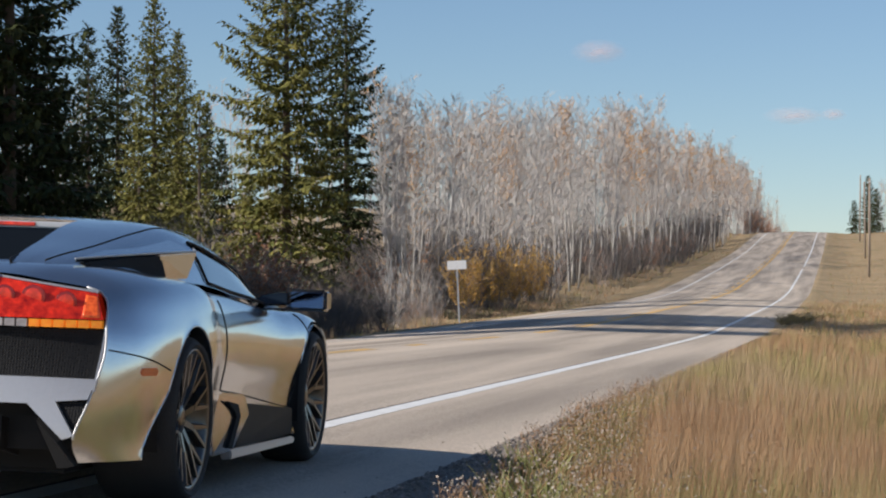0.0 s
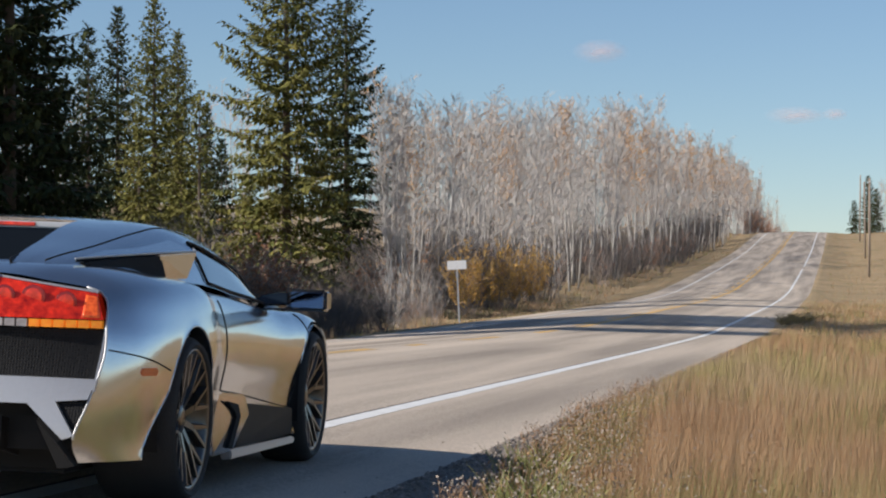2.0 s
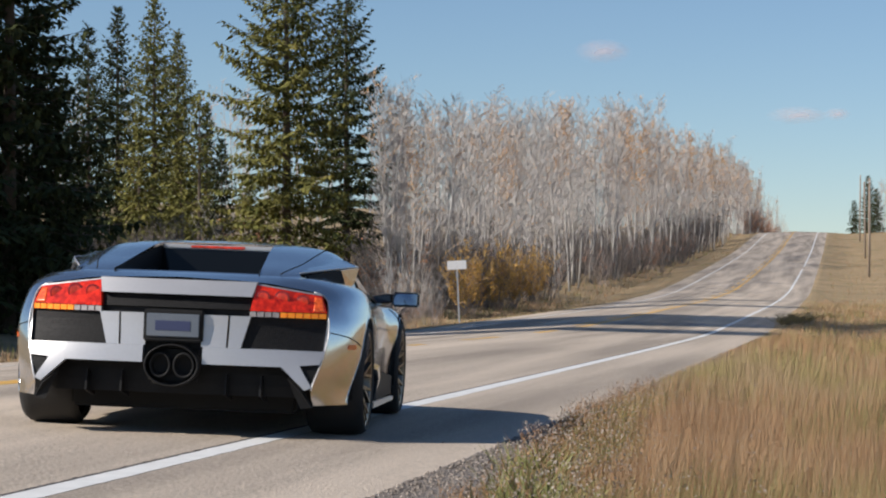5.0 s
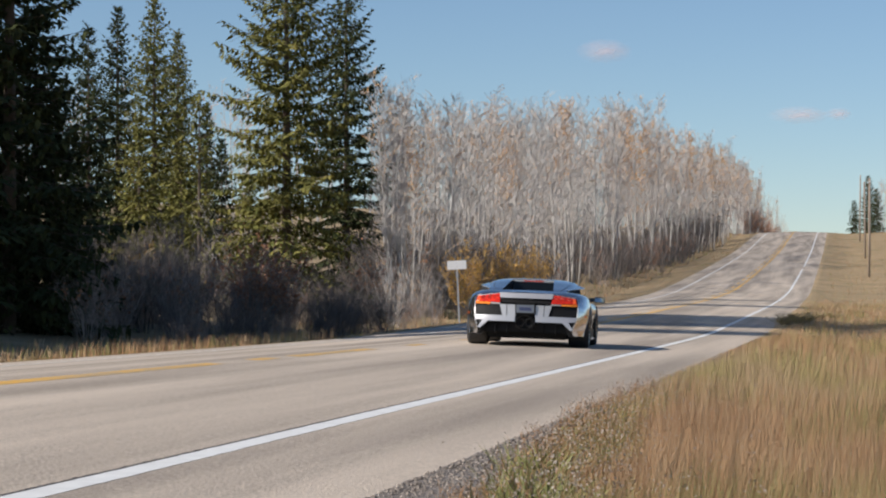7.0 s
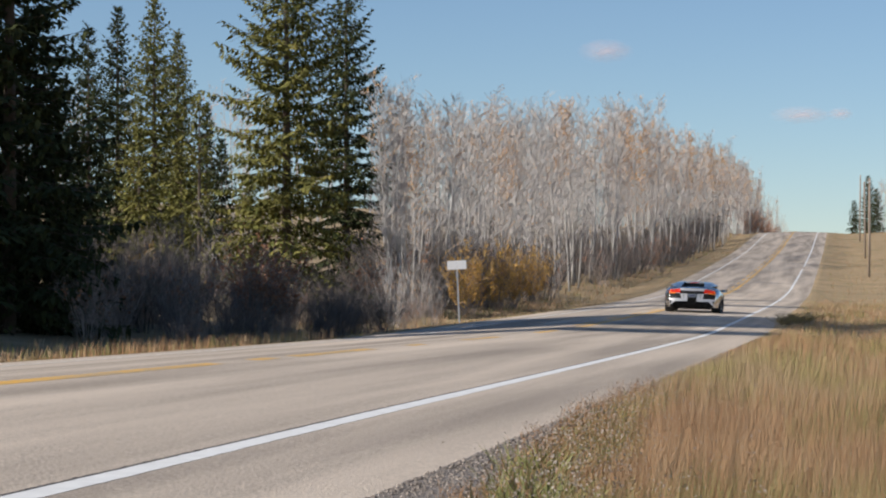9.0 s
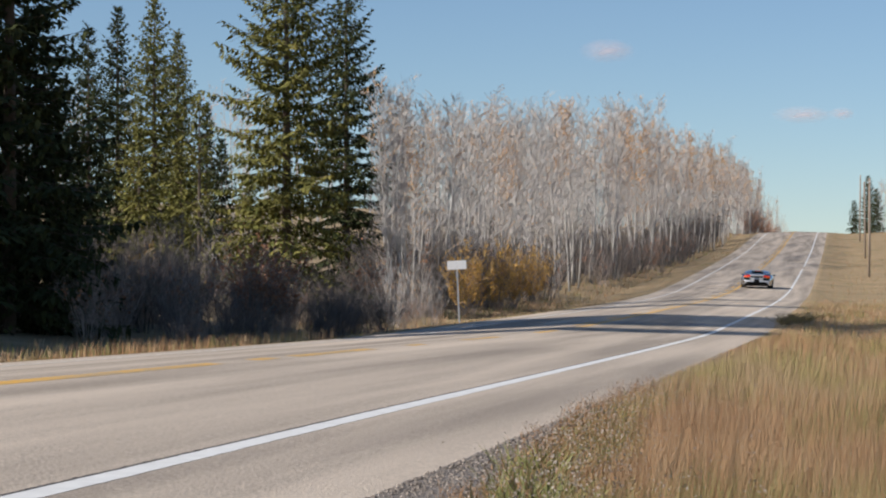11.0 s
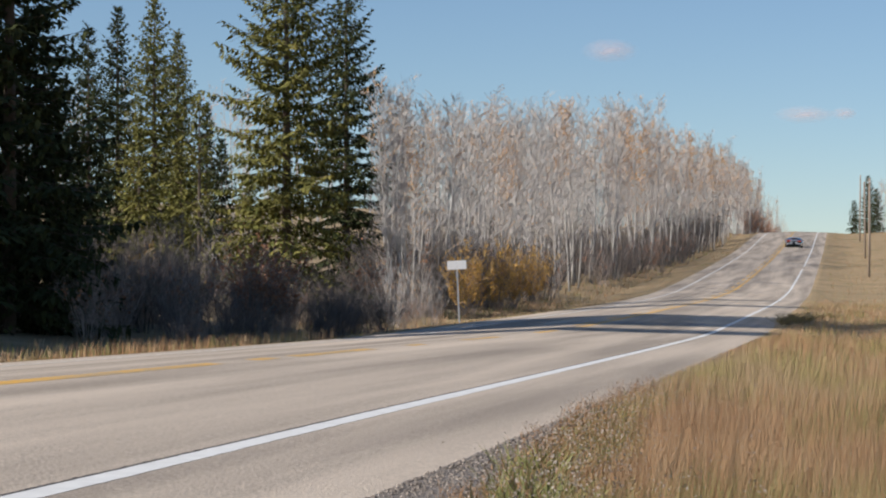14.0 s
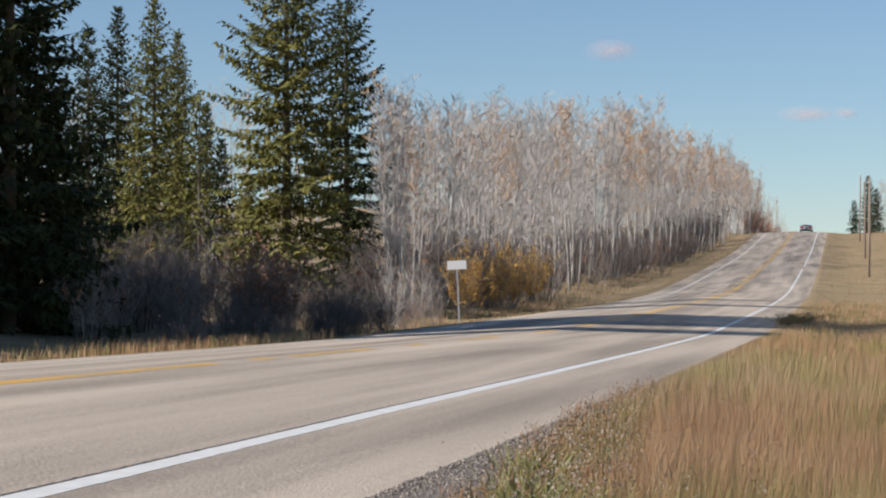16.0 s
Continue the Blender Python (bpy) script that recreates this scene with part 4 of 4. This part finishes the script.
    for x in (-.068, .068):
        pipe = lathe([(-0.05, 0.045), (0.0, 0.050), (0.004, 0.056), (0.0, 0.062), (-0.09, 0.062)], 24)
        for v in pipe.verts:
            v.co = (v.co.y + x, -0.935 - v.co.x, 0.40 + v.co.z * 1.2)
        part("exhaust_pipe", pipe, M_SATIN, exhaust, "dark exhaust pipe", True)
    part("exhaust_backing", box(-.14, .14, -.89, -.86, .29, .51, .02), M_GAP, exhaust)
    pl = part("number_plate", box(-.15, .15, -.945, -.935, .56, .69, .004), M_PLATE, car, "pale number plate")
    part("plate_text", box(-.10, .10, -.9475, -.9455, .595, .65, 0), M_INK, pl, "dark bar of lettering")
    part("plate_recess", box(-.17, .17, -.934, -.88, .53, .715, .01), M_BLACK, car)
    part("diffuser", panel([(-.70, .235), (.70, .235), (.69, .42), (-.69, .42)], -0.17, 0.2, 16, 3), M_BLACK, car, "black rear diffuser")
    for x in (-.5, -.3, .3, .5):
        part("diffuser_fin", slab([(x, -.84, .24), (x, -.60, .20), (x, -.60, .32), (x, -.82, .36)], 0.012), M_BLACK, car)
    both("lower_corner", slab([(.66, -.86, .36), (.745, -.885, .285), (.80, -.83, .20), (.74, -.84, .19)], 0.03), M_BLACK, car)
    # third brake lamp on the roof's rear edge
    edge = part("roof_edge", box(-.345, .345, .548, .580, 1.078, 1.106, .006), M_TRIM, car, "silver rear edge of the roof")
    part("brake_lamp", box(-.17, .17, .540, .565, 1.084, 1.101, .004), M_RED, car, "thin red third brake lamp")
    # raised air scoops
    top = [(.65, -.47, .945), (.735, -.15, .966), (.812, .15, .984), (.885, .47, 1.0), (.80, .60, 1.035), (.71, .62, 1.055), (.67, .1, 1.01)]
    for f in (lambda p: p, flip):
        sc = part("air_scoop", slab(f(top), 0.014, out=(0, 0, 1)), M_PAINT, car, "raised silver engine air scoop")
        rim_vs, rim_fs = tube(f([(.65, -.47, .946), (.735, -.15, .967), (.812, .15, .985), (.885, .47, 1.001), (.86, .53, 1.012)]), [.0035, .0045, .0045, .0045, .0035], 6)
        part("scoop_rim", mesh_of("scoop_rim", rim_vs, rim_fs, M_TRIM, smooth=True), None, sc, "bright upper edge of the scoop")
        o = [(.825, .13, .978), (.893, .47, .996), (.872, .40, .885), (.812, .13, .878)]
        part("scoop_blade", slab(f(o), 0.016, 0.004, out=(1 if f is not flip else -1, 0, 0)), M_PAINT, sc)
        inn = [(.685, -.43, .936), (.752, -.15, .955), (.822, .15, .974), (.85, .15, .872), (.805, -.15, .893), (.71, -.40, .912)]
        part("scoop_mouth", slab(f(inn), 0.01, out=(1 if f is not flip else -1, 0, 0)), M_GAP, sc, "dark scoop opening")
    # flanks
    for f, s in ((lambda p: p, 1), (flip, -1)):
        mk = box(.96, .985, -.605, -.495, .516, .546, .008)
        for v in mk.verts:
            v.co.x = side_x(v.co.y, v.co.z) + (0.006 if v.co.x > 0.97 else -0.01)
        if s < 0:
            m2 = mirrored(mk)
            mk.free()
            mk = m2
        part("side_marker", mk, M_REFLECTOR, car, "orange side marker lamp")
        ring = [(.955, .55, .415), (.985, 1.08, .392), (.985, 1.17, .30), (.97, .93, .15), (.96, .60, .145)]
        it = part("side_intake", slab(f(ring), 0.03, 0.008, out=(s, 0, 0)), M_PAINT, car, "silver lower side air intake")
        # Near-black slab on the panel paints the shade of the intake's slot.
        hole = [(.984, .74, .374), (.989, .93, .352), (.991, .975, .30), (.985, .86, .165), (.981, .80, .172), (.988, .905, .295), (.987, .875, .325)]
        part("intake_mouth", slab(f(hole), 0.012, out=(s, 0, 0)), M_GAP, it, "black patch in place of the shaded intake opening")
        part("sill", slab(f([(.952, 1.06, .155), (.95, 2.28, .155), (.962, 2.22, .285), (.958, 1.20, .345)]), 0.02, 0.005, (s, 0, 0)), M_SATIN, car, "satin black sill")
        part("side_skirt", slab(f([(.975, .90, .118), (.975, 2.24, .118), (.97, 2.24, .150), (.97, .90, .158)]), 0.05, 0.006, (s, 0, 0)), M_TRIM, car, "silver side skirt")
        sd = [seam([(.71, .80), (.705, .70), (.69, .55), (.675, .42)]), seam([(2.42, .735), (2.50, .62), (2.40, .48), (2.24, .30)]), seam([(-.74, .612), (-.60, .588), (-.45, .555), (-.352, .532)]),
              seam([(.675, .42), (1.2, .385), (1.8, .33), (2.26, .285)])]
        for bm in sd:
            if s < 0:
                b2 = mirrored(bm)
                bm.free()
                bm = b2
            part("panel_gap", bm, M_GAP, car)
        arm = part("mirror_arm", slab(f([(.84, 1.92, .775), (.955, 2.04, .780), (.985, 2.06, .80), (.985, 2.06, .842), (.93, 2.03, .846), (.84, 1.98, .825)]), 0.05, 0.008), M_GLOSS, car, "black mirror arm")
        hs = box(min(.962 * s, 1.148 * s), max(.962 * s, 1.148 * s), 2.02, 2.15, .756, .858, .014)
        house = part("door_mirror", hs, M_GLOSS, car, "black door mirror", True)
        sharp(house)
        g = box(min(.976 * s, 1.134 * s), max(.976 * s, 1.134 * s), 2.014, 2.022, .770, .845, .003)
        part("mirror_glass", g, M_MIRROR, house)
        head = part("headlamp", slab(f([(.55, 3.46, .545), (.74, 3.30, .60), (.80, 3.12, .66), (.66, 3.30, .625)]), 0.01), M_CLEAR, car, "clear swept headlamp")
    # bright rear edge of the wings
    rim = [tuple(p + np.array([0.001, -0.004, 0])) for p in HULL[0, 6:33]]
    vs, fs = tube(rim, [0.0045] * len(rim), 8)
    for sg in (1, -1):
        part("wing_edge", mesh_of("wing_edge", [(v.x * sg, v.y, v.z) for v in vs], fs, M_TRIM, smooth=True), None, car, "bright silver rear edge of the wing")
    # smooth lips of the wheel openings
    for cy, cz, r in ARCHES:
        lip = []
        for k in range(49):
            a = math.pi * (1.13 - 1.26 * k / 48)
            y, z = cy + r * math.cos(a), cz + r * math.sin(a)
            if z < 0.2:
                continue
            if cy == 0 and y < 0 and z < cz + 0.12:
                y = cy - (1 + 0.62 * min(1, max(0, (cz + 0.12 - z) / 0.25))) * math.sqrt(max(0, r * r - (z - cz) ** 2))
            lip.append((side_x(y, z) - 0.002, y, z))
        vs, fs = tube(lip, [0.005] * len(lip), 8)
        for sg in (1, -1):
            part("arch_lip", mesh_of("arch_lip", [(v.x * sg, v.y, v.z) for v in vs], fs, M_PAINT, smooth=True), None, car)
    # dark underside and wheel housings
    part("underbody", box(-.66, .66, -.50, 3.45, .13, .62, .02), M_GAP, car, "dark underside")
    part("floor_pan", box(-.90, .90, .48, 2.20, .135, .30, .02), M_BLACK, car)
    for cy, cz, r in ARCHES:
        w = lathe([(0.66, r + 0.015), (0.97, r + 0.015)], 40)
        bmesh.ops.translate(w, verts=w.verts, vec=(0, cy, cz))
        bmesh.ops.delete(w, geom=[v for v in w.verts if v.co.z < 0.2], context="VERTS")
        both("wheel_housing", w, M_GAP, car)
    wheels = []
    for s in (1, -1):
        wheels.append(make_wheel(car, 0.0, s, .330, .33, 1.016, .272))
        wheels.append(make_wheel(car, 2.665, s, .325, .25, .982, .262))
    return car, wheels


def sharp(ob):
    """Keeps hard edges hard on a smooth-shaded mesh."""
    ob.data.set_sharp_from_angle(angle=radians(38))


car, wheels = make_car()


# ---- verge: grass, weeds, gravel ----
def blades(name, n, place, height, width, mats, pick, lean, seed, label):
    """A field of single curved blades as one object; place(r) gives x, y for n blades."""
    r = np.random.RandomState(seed)
    x, y = place(r, n)
    z = np.array([level(a, b) for a, b in zip(x, y)]) - 0.03
    h = height(x, y, r)
    w = width(y) * r.uniform(0.6, 1.4, n)
    a = r.uniform(0, 2 * np.pi, n)
    wx, wy = np.cos(a) * w, np.sin(a) * w
    b = r.uniform(0, 2 * np.pi, n)
    l = h * lean * r.uniform(0.1, 1.0, n)
    lx, ly = np.cos(b) * l + 0.08 * h, np.sin(b) * l
    v = np.zeros((n, 5, 3))
    v[:, 0] = np.c_[x - wx, y - wy, z]
    v[:, 1] = np.c_[x + wx, y + wy, z]
    v[:, 2] = np.c_[x + wx * .7 + lx * .35, y + wy * .7 + ly * .35, z + h * .6]
    v[:, 3] = np.c_[x - wx * .7 + lx * .35, y - wy * .7 + ly * .35, z + h * .6]
    v[:, 4] = np.c_[x + lx, y + ly, z + h]
    me = bpy.data.meshes.new(name)
    me.vertices.add(5 * n)
    me.vertices.foreach_set("co", v.ravel())
    idx = (np.arange(n) * 5)[:, None] + np.array([0, 1, 2, 3, 3, 2, 4])[None, :]
    me.loops.add(7 * n)
    me.loops.foreach_set("vertex_index", idx.ravel().astype(np.int32))
    me.polygons.add(2 * n)
    st = (np.arange(n) * 7)[:, None] + np.array([0, 4])[None, :]
    me.polygons.foreach_set("loop_start", st.ravel().astype(np.int32))
    me.polygons.foreach_set("material_index", np.repeat(pick(x, y, r), 2).astype(np.int32))
    for m in mats:
        me.materials.append(m)
    me.update(calc_edges=True)
    me.validate()
    return tagged(new(name, me), label, "grass", kind="stuff")


def make_verge():
    G = [M_GRASS, M_GRASS_GREEN, M_GRASS_RUST, M_GRASS_OLIVE]

    def band(x0, x1, y0, y1, p=1.0):
        return lambda r, n: (r.uniform(0, 1, n) ** p * (x1 - x0) + x0, r.uniform(y0, y1, n))

    def bound(y):
        return np.maximum(-1.93, -1.58 - 0.050 * (y - 10.9))

    def tallness(x, y, r):
        edge = np.clip((x - bound(y)) / 0.8, -0.12, 1)
        clump = np.array([noise.noise((a * 1.3, b * 0.8, 3)) for a, b in zip(x, y)])
        return (0.06 + 0.31 * edge) * (1 + 0.45 * clump) * r.uniform(0.55, 1.25, len(x))

    def hue(x, y, r):
        green = np.array([noise.noise((a * 0.9, b * 0.35, 7)) for a, b in zip(x, y)])
        k = r.uniform(0, 1, len(x))
        near_edge = (x < -1.15) & (y < 20)
        patch = np.array([noise.noise((a * 0.35 + 9, b * 0.10, 2)) for a, b in zip(x, y)])
        olive = (green > -0.02) & (k > 0.30) & (k < 0.46 - 0.6 * patch)
        base = np.where((green > 0.06) & (k < 0.5) | (near_edge & (k < 0.16)), 1, np.where(k > 0.58 - 0.7 * patch, 2, 0))
        return np.where(olive, 3, base)
    spec = [(60000, band(-1.80, 1.0, 8.2, 16), 0.0011), (66000, band(-1.9, 2.2, 16, 30), 0.0016), (42000, band(-1.95, 4.0, 30, 60), 0.0032),
            (26000, band(-2.05, 7.0, 60, 140), 0.006), (20000, band(-2.1, 11.0, 140, 400), 0.009)]
    for k, (n, pl, w) in enumerate(spec):
        hf = tallness if k < 3 else (lambda x, y, r, k=k: (0.05 + (0.17 if k == 3 else 0.14) * np.clip((x + 2.0) / 1.2, 0, 1)) * r.uniform(0.5, 1.3, len(x)))
        blades("verge_grass", n, pl, hf, lambda y, w=w: np.full(len(y), w), G, hue, 0.26, 300 + k, "tall dry tan and orange grass on the road verge")
    far = lambda x, y, r: r.uniform(0.08, 0.30, len(x)) * np.where(x < -15.0, 1.3, 0.45)
    blades("verge_grass", 13000, band(-18.5, -12.0, 28, 150, 0.8), far, lambda y: 0.004 + y * 0.00005, G, hue, 0.5, 311, "dry grass along the far ditch")
    blades("verge_grass", 12000, band(-19, -12.05, 150, 420), far, lambda y: 0.006 + y * 0.00005, G, hue, 0.5, 312, "dry grass along the far ditch")

    blades("verge_grass", 3500, band(-15.2, -12.7, 42, 64), lambda x, y, r: r.uniform(0.15, 0.42, len(x)), lambda y: np.full(len(y), 0.006), G, hue, 0.4, 313,
           "dry tan grass tufts before the shaded thicket")
    for cx, cy, rr, n in ((-1.08, 9.5, 0.10, 700), (-1.22, 10.1, 0.08, 400), (-0.92, 9.9, 0.07, 350), (-1.35, 11.6, 0.10, 350)):
        blades("green_weeds", n, lambda r, n, cx=cx, cy=cy, rr=rr: (r.normal(cx, rr, n), r.normal(cy, rr * 2, n)),
               lambda x, y, r: r.uniform(0.08, 0.30, len(x)), lambda y: np.full(len(y), 0.005), [M_GRASS_GREEN], lambda x, y, r: np.zeros(len(x)),
               0.9, 330 + n, "low green weeds among the dry grass")

    # pale weeds with fluffy heads near the gravel
    random.seed(77)
    c = Heap()
    for k in range(1700):
        y = 9.0 + 15 * random.random() ** 1.3
        x = float(bound(y)) + 0.05 + abs(random.gauss(0, 0.55))
        z = level(x, y)
        h = rnd(0.07, 0.22) + 0.14 * min(1, x + 1.6)
        p = Vector((x, y, z - 0.02))
        q = p + Vector((rnd(-0.06, 0.06), rnd(-0.06, 0.06), h))
        c.sliver(p, q, Vector((0.0025, 0.001, 0)), 0)
        for _ in range(random.randint(2, 5)):
            s = p + (q - p) * rnd(0.5, 1.0)
            e = s + Vector((rnd(-0.05, 0.05), rnd(-0.05, 0.05), rnd(0.02, 0.06)))
            c.sliver(s, e, Vector((0.0015, 0, 0)), 0)
            for _ in range(2):
                d = Vector((rnd(-1, 1), rnd(-1, 1), rnd(-0.5, 1))).normalized() * rnd(0.010, 0.018)
                c.card(e - d * 0.5, d, d.cross(Vector((rnd(-1, 1), rnd(-1, 1), rnd(-1, 1)))).normalized() * 0.005, 1)
        for _ in range(4):
            s = p + (q - p) * rnd(0.05, 0.6)
            d = Vector((rnd(-1, 1), rnd(-1, 1), rnd(0, 0.8))).normalized() * rnd(0.03, 0.07)
            c.card(s, d, d.cross(Vector((0, 0, 1))).normalized() * 0.006, 2 if random.random() < 0.6 else 0)
    w = new("weeds", c.mesh("weeds", [M_GRASS_RUST, M_SEED, M_GRASS_GREEN]))
    tagged(w, "dried weeds with pale fluffy seed heads at the gravel edge", "weeds", kind="stuff")

    # gravel along the asphalt edge
    random.seed(78)
    g = Heap()
    for k in range(7000):
        y = 8.5 + 34 * random.random() ** 1.6
        x = X_EDGE - 0.055 + abs(random.gauss(0, 0.22))
        if random.random() < 0.004:
            x -= rnd(0.1, 0.4)
        s = rnd(0.004, 0.013)
        z = level(x, y) + s * 0.4
        vs = [Vector((x + rnd(0.7, 1.2) * s * a, y + rnd(0.7, 1.2) * s * b, z + rnd(0.5, 0.9) * s * d)) for a, b, d in
              ((1, 0, 0), (-1, 0, 0), (0, 1, 0), (0, -1, 0), (0, 0, 1), (0, 0, -1))]
        g.add(vs, [(0, 2, 4), (2, 1, 4), (1, 3, 4), (3, 0, 4), (2, 0, 5), (1, 2, 5), (3, 1, 5), (0, 3, 5)])
    tagged(new("gravel", g.mesh("gravel", M_GRAVEL)), "loose grey gravel along the asphalt edge", "gravel", kind="stuff")
    bed = strip("gravel_bed", [X_EDGE - 0.05, -1.80, -1.55], [y for y in np.arange(-20, 60, 0.2)], 0.004, M_GRAVELBED,
                lambda x, y: 0.035 * noise.noise((y * 1.7, x * 3, 4)))
    tagged(bed, "compacted grey gravel strip beside the asphalt", "gravel", kind="structure")
    crack = strip("road_crack", [X_WHITE - 0.106, X_WHITE - 0.072], list(np.arange(8, 48, 0.08)), 0.0012, M_GAP2,
                  lambda x, y: 0.035 * min(1, max(0, (18 - y) / 7)) + 0.015 * min(1, max(0, (36 - y) / 10)) + 0.012 * noise.noise((y * 5.0, 0, 1)) + (0.016 * noise.noise((y * 9.0, 5, 1)) if x < X_WHITE - 0.085 else 0))
    tagged(crack, "dark ragged crack along the edge line", "road crack", kind="structure")


M_GRASS_RUST = mat("rust_grass", (0.23, 0.12, 0.055), (0.42, 0.255, 0.13), 0.55, 0.8, rand=0.25, fine=4)
M_GRASS_OLIVE = mat("olive_yellow_grass", (0.27, 0.215, 0.075), (0.42, 0.335, 0.14), 0.9, 0.8, rand=0.25, fine=4)
M_GRAVELBED = mat("gravel_bed", (0.13, 0.115, 0.102), (0.34, 0.295, 0.255), 26, 0.95, bump=1.0, fine=90)
M_GAP2 = mat("tar_crack", (0.03, 0.027, 0.025), (0.06, 0.05, 0.045), 9, 0.9)
make_verge()


# ---- sign, poles, far trees, clouds ----
def make_sign():
    x, y = -13.2, 88.0
    z = level(x, y)
    s = thing("road_sign", "plain white metal sign on a thin steel post", "road sign", m=pose(x, y, z, 0, -2.5, PSI))
    part("post", box(-.03, .03, -.02, .02, -.3, 2.16, .004), M_GALV, s, "thin galvanised post")
    plate = part("plate", box(-.335, .335, -.035, -.022, 1.90, 2.21, .003), M_SIGN, s, "white rectangular plate")
    for zz in (1.97, 2.13):
        part("bolt", box(-.012, .012, -.042, -.034, zz - .012, zz + .012, .003), M_GALV, plate)
    for yy in (1.95, 2.15):
        part("bracket", box(-.12, .12, -.022, -.014, yy - .012, yy + .012, .002), M_GALV, s)


def make_poles():
    for px, y, h, lean in ((1537, 208, 8.0, 0.5), (1530.5, 268, 8.0, -0.6), (1521, 335, 8.6, 0.8)):
        x = (px - 1488) / 4494 * y
        z = level(x, y)
        p = thing("utility_pole", "weathered grey wooden utility pole on the verge", "utility pole", "poles along the road", pose(x, y, z, 0, lean, 0))
        vs, fs = tube([(0, 0, -.4), (0, 0, h * .5), (0, 0, h)], [.11, .10, .085], 12)
        part("pole", mesh_of("pole", vs, fs, M_POLE, smooth=True), None, p)
        part("crossarm", box(-.06, .06, -.9, .9, h - .5, h - .38, .01), M_POLE, p, "short wooden crossarm")
        for k in (-.8, -.3, .3, .8):
            part("insulator", box(-.04, .04, k - .04, k + .04, h - .38, h - .26, .015), M_GALV, p)


def make_far_trees():
    for px, y, h, r, seed in ((1536, 425, 9.8, 1.9, 91), (1512, 440, 6.0, 1.5, 92), (1550, 410, 7.2, 1.8, 93)):
        x = (px - 1488) / 4494 * y
        s = thing("spruce_tree", "small dark spruce beyond the crest", "tree", "spruces", pose(x, y, level(x, y) - 0.1))
        t, c = spruce_meshes(h, r, seed, M_NEEDLES_SHADE)
        part("trunk", t, None, s)
        part("crown", c, None, s)
    random.seed(95)
    for k in range(16):
        y = rnd(380, 460)
        x = rnd(6.5, 22)
        t, c = branchy(rnd(5.5, 8.5), 500 + k, 0.25, 0.07, 0.12, 26)
        s = thing("aspen_tree", "bare autumn tree beyond the crest", "tree", "far trees", pose(x, y, level(x, y)))
        part("trunk", t.mesh("trunk", M_ASPEN, True), None, s)
        part("crown", c.mesh("crown", [M_TWIG, M_LEAF_ORANGE]), None, s)
    for px, y, f in ((1405, 80, 0.34), (1425, 84, 0.30), (1392, 78, 0.26), (1446, 92, 0.24), (1480, 98, 0.22)):
        x = (px - 1488) / 4494 * y
        sh = tagged(shrub_mesh(2.2, 600 + px, 1.0, M_GRASS_OLIVE, 26), "low olive weed clump in the dry verge", "shrub", "weed clumps")
        sh.matrix_world = pose(x, y, level(x, y), 0, 0, px)
        sh.scale = (f * 1.5, f * 1.3, f * 0.5)


def cloud_material():
    m = mat("thin_cloud", (0.86, 0.66, 0.65), rough=1.0, spec=0.0)
    n, l = m.node_tree.nodes, m.node_tree.links
    co, g, no = n.new("ShaderNodeTexCoord"), n.new("ShaderNodeTexGradient"), n.new("ShaderNodeTexNoise")
    g.gradient_type = "SPHERICAL"
    no.inputs["Scale"].default_value, no.inputs["Detail"].default_value = 2.2, 5
    l.new(co.outputs["Object"], g.inputs[0])
    l.new(co.outputs["Object"], no.inputs[0])
    mul, amp = n.new("ShaderNodeMath"), n.new("ShaderNodeMath")
    mul.operation = amp.operation = "MULTIPLY"
    l.new(g.outputs["Fac"], mul.inputs[0])
    l.new(no.outputs[0], mul.inputs[1])
    l.new(mul.outputs[0], amp.inputs[0])
    amp.inputs[1].default_value = 0.95
    amp.use_clamp = True
    l.new(amp.outputs[0], n["Principled BSDF"].inputs["Alpha"])
    return m


def make_clouds():
    m = cloud_material()
    out = []
    for px, py, w, h, seed in ((1060, 92, 34, 15, 1), (1405, 205, 38, 11, 2), (1475, 203, 16, 8, 3)):
        bm = bmesh.new()
        bmesh.ops.create_grid(bm, x_segments=16, y_segments=16, size=1.0)
        for v in bm.verts:
            x, z = v.co.x, v.co.y
            v.co = (x, -0.15 * (1 - x * x) * (1 - z * z), z)
        e = new("cloud", bpy.data.meshes.new("cloud"))
        bm.to_mesh(e.data)
        bm.free()
        e.scale = (w, h, h)
        e.data.materials.append(m)
        e.data.polygons.foreach_set("use_smooth", np.ones(len(e.data.polygons), dtype=bool))
        tagged(e, "small thin pinkish cloud drifting in the blue sky", "cloud", "clouds")
        d = 3000.0

        def at(px, py):
            local = Vector(((px - 784) / 4494.0 * d, -(py - 441) / 4494.0 * d, -d))
            return Matrix.Translation(EYE @ local) @ pose(0, 0, 0, 0, 0, PSI)
        out.append((e, [(0, at(px, py)), (16, at(px + 22, py - 2))]))
    return out


make_sign()
make_poles()
make_far_trees()
clouds = make_clouds()


def motions():
    walk(car, CAR_ROWS)
    # wheels roll with the way; past 85 degrees a frame the eye cannot follow the turn
    ts = [t for t, *_ in CAR_WAY]
    ys = [y for _, _, y, _ in CAR_WAY]
    for wheel, base, r, side in wheels:
        rows, turned, last = [(0, base)], 0.0, None
        for k in range(95, 16 * FPS + 1):
            t = k / FPS
            y = float(np.interp(t, ts, ys))
            if last is not None:
                turned -= min(80.0, math.degrees((y - last) / r))
            last = y
            rows.append((t, base @ pose(0, 0, 0, side * turned, 0, 0)))
        walk(wheel, rows)
    for cloud, rows in clouds:
        walk(cloud, rows)


motions()
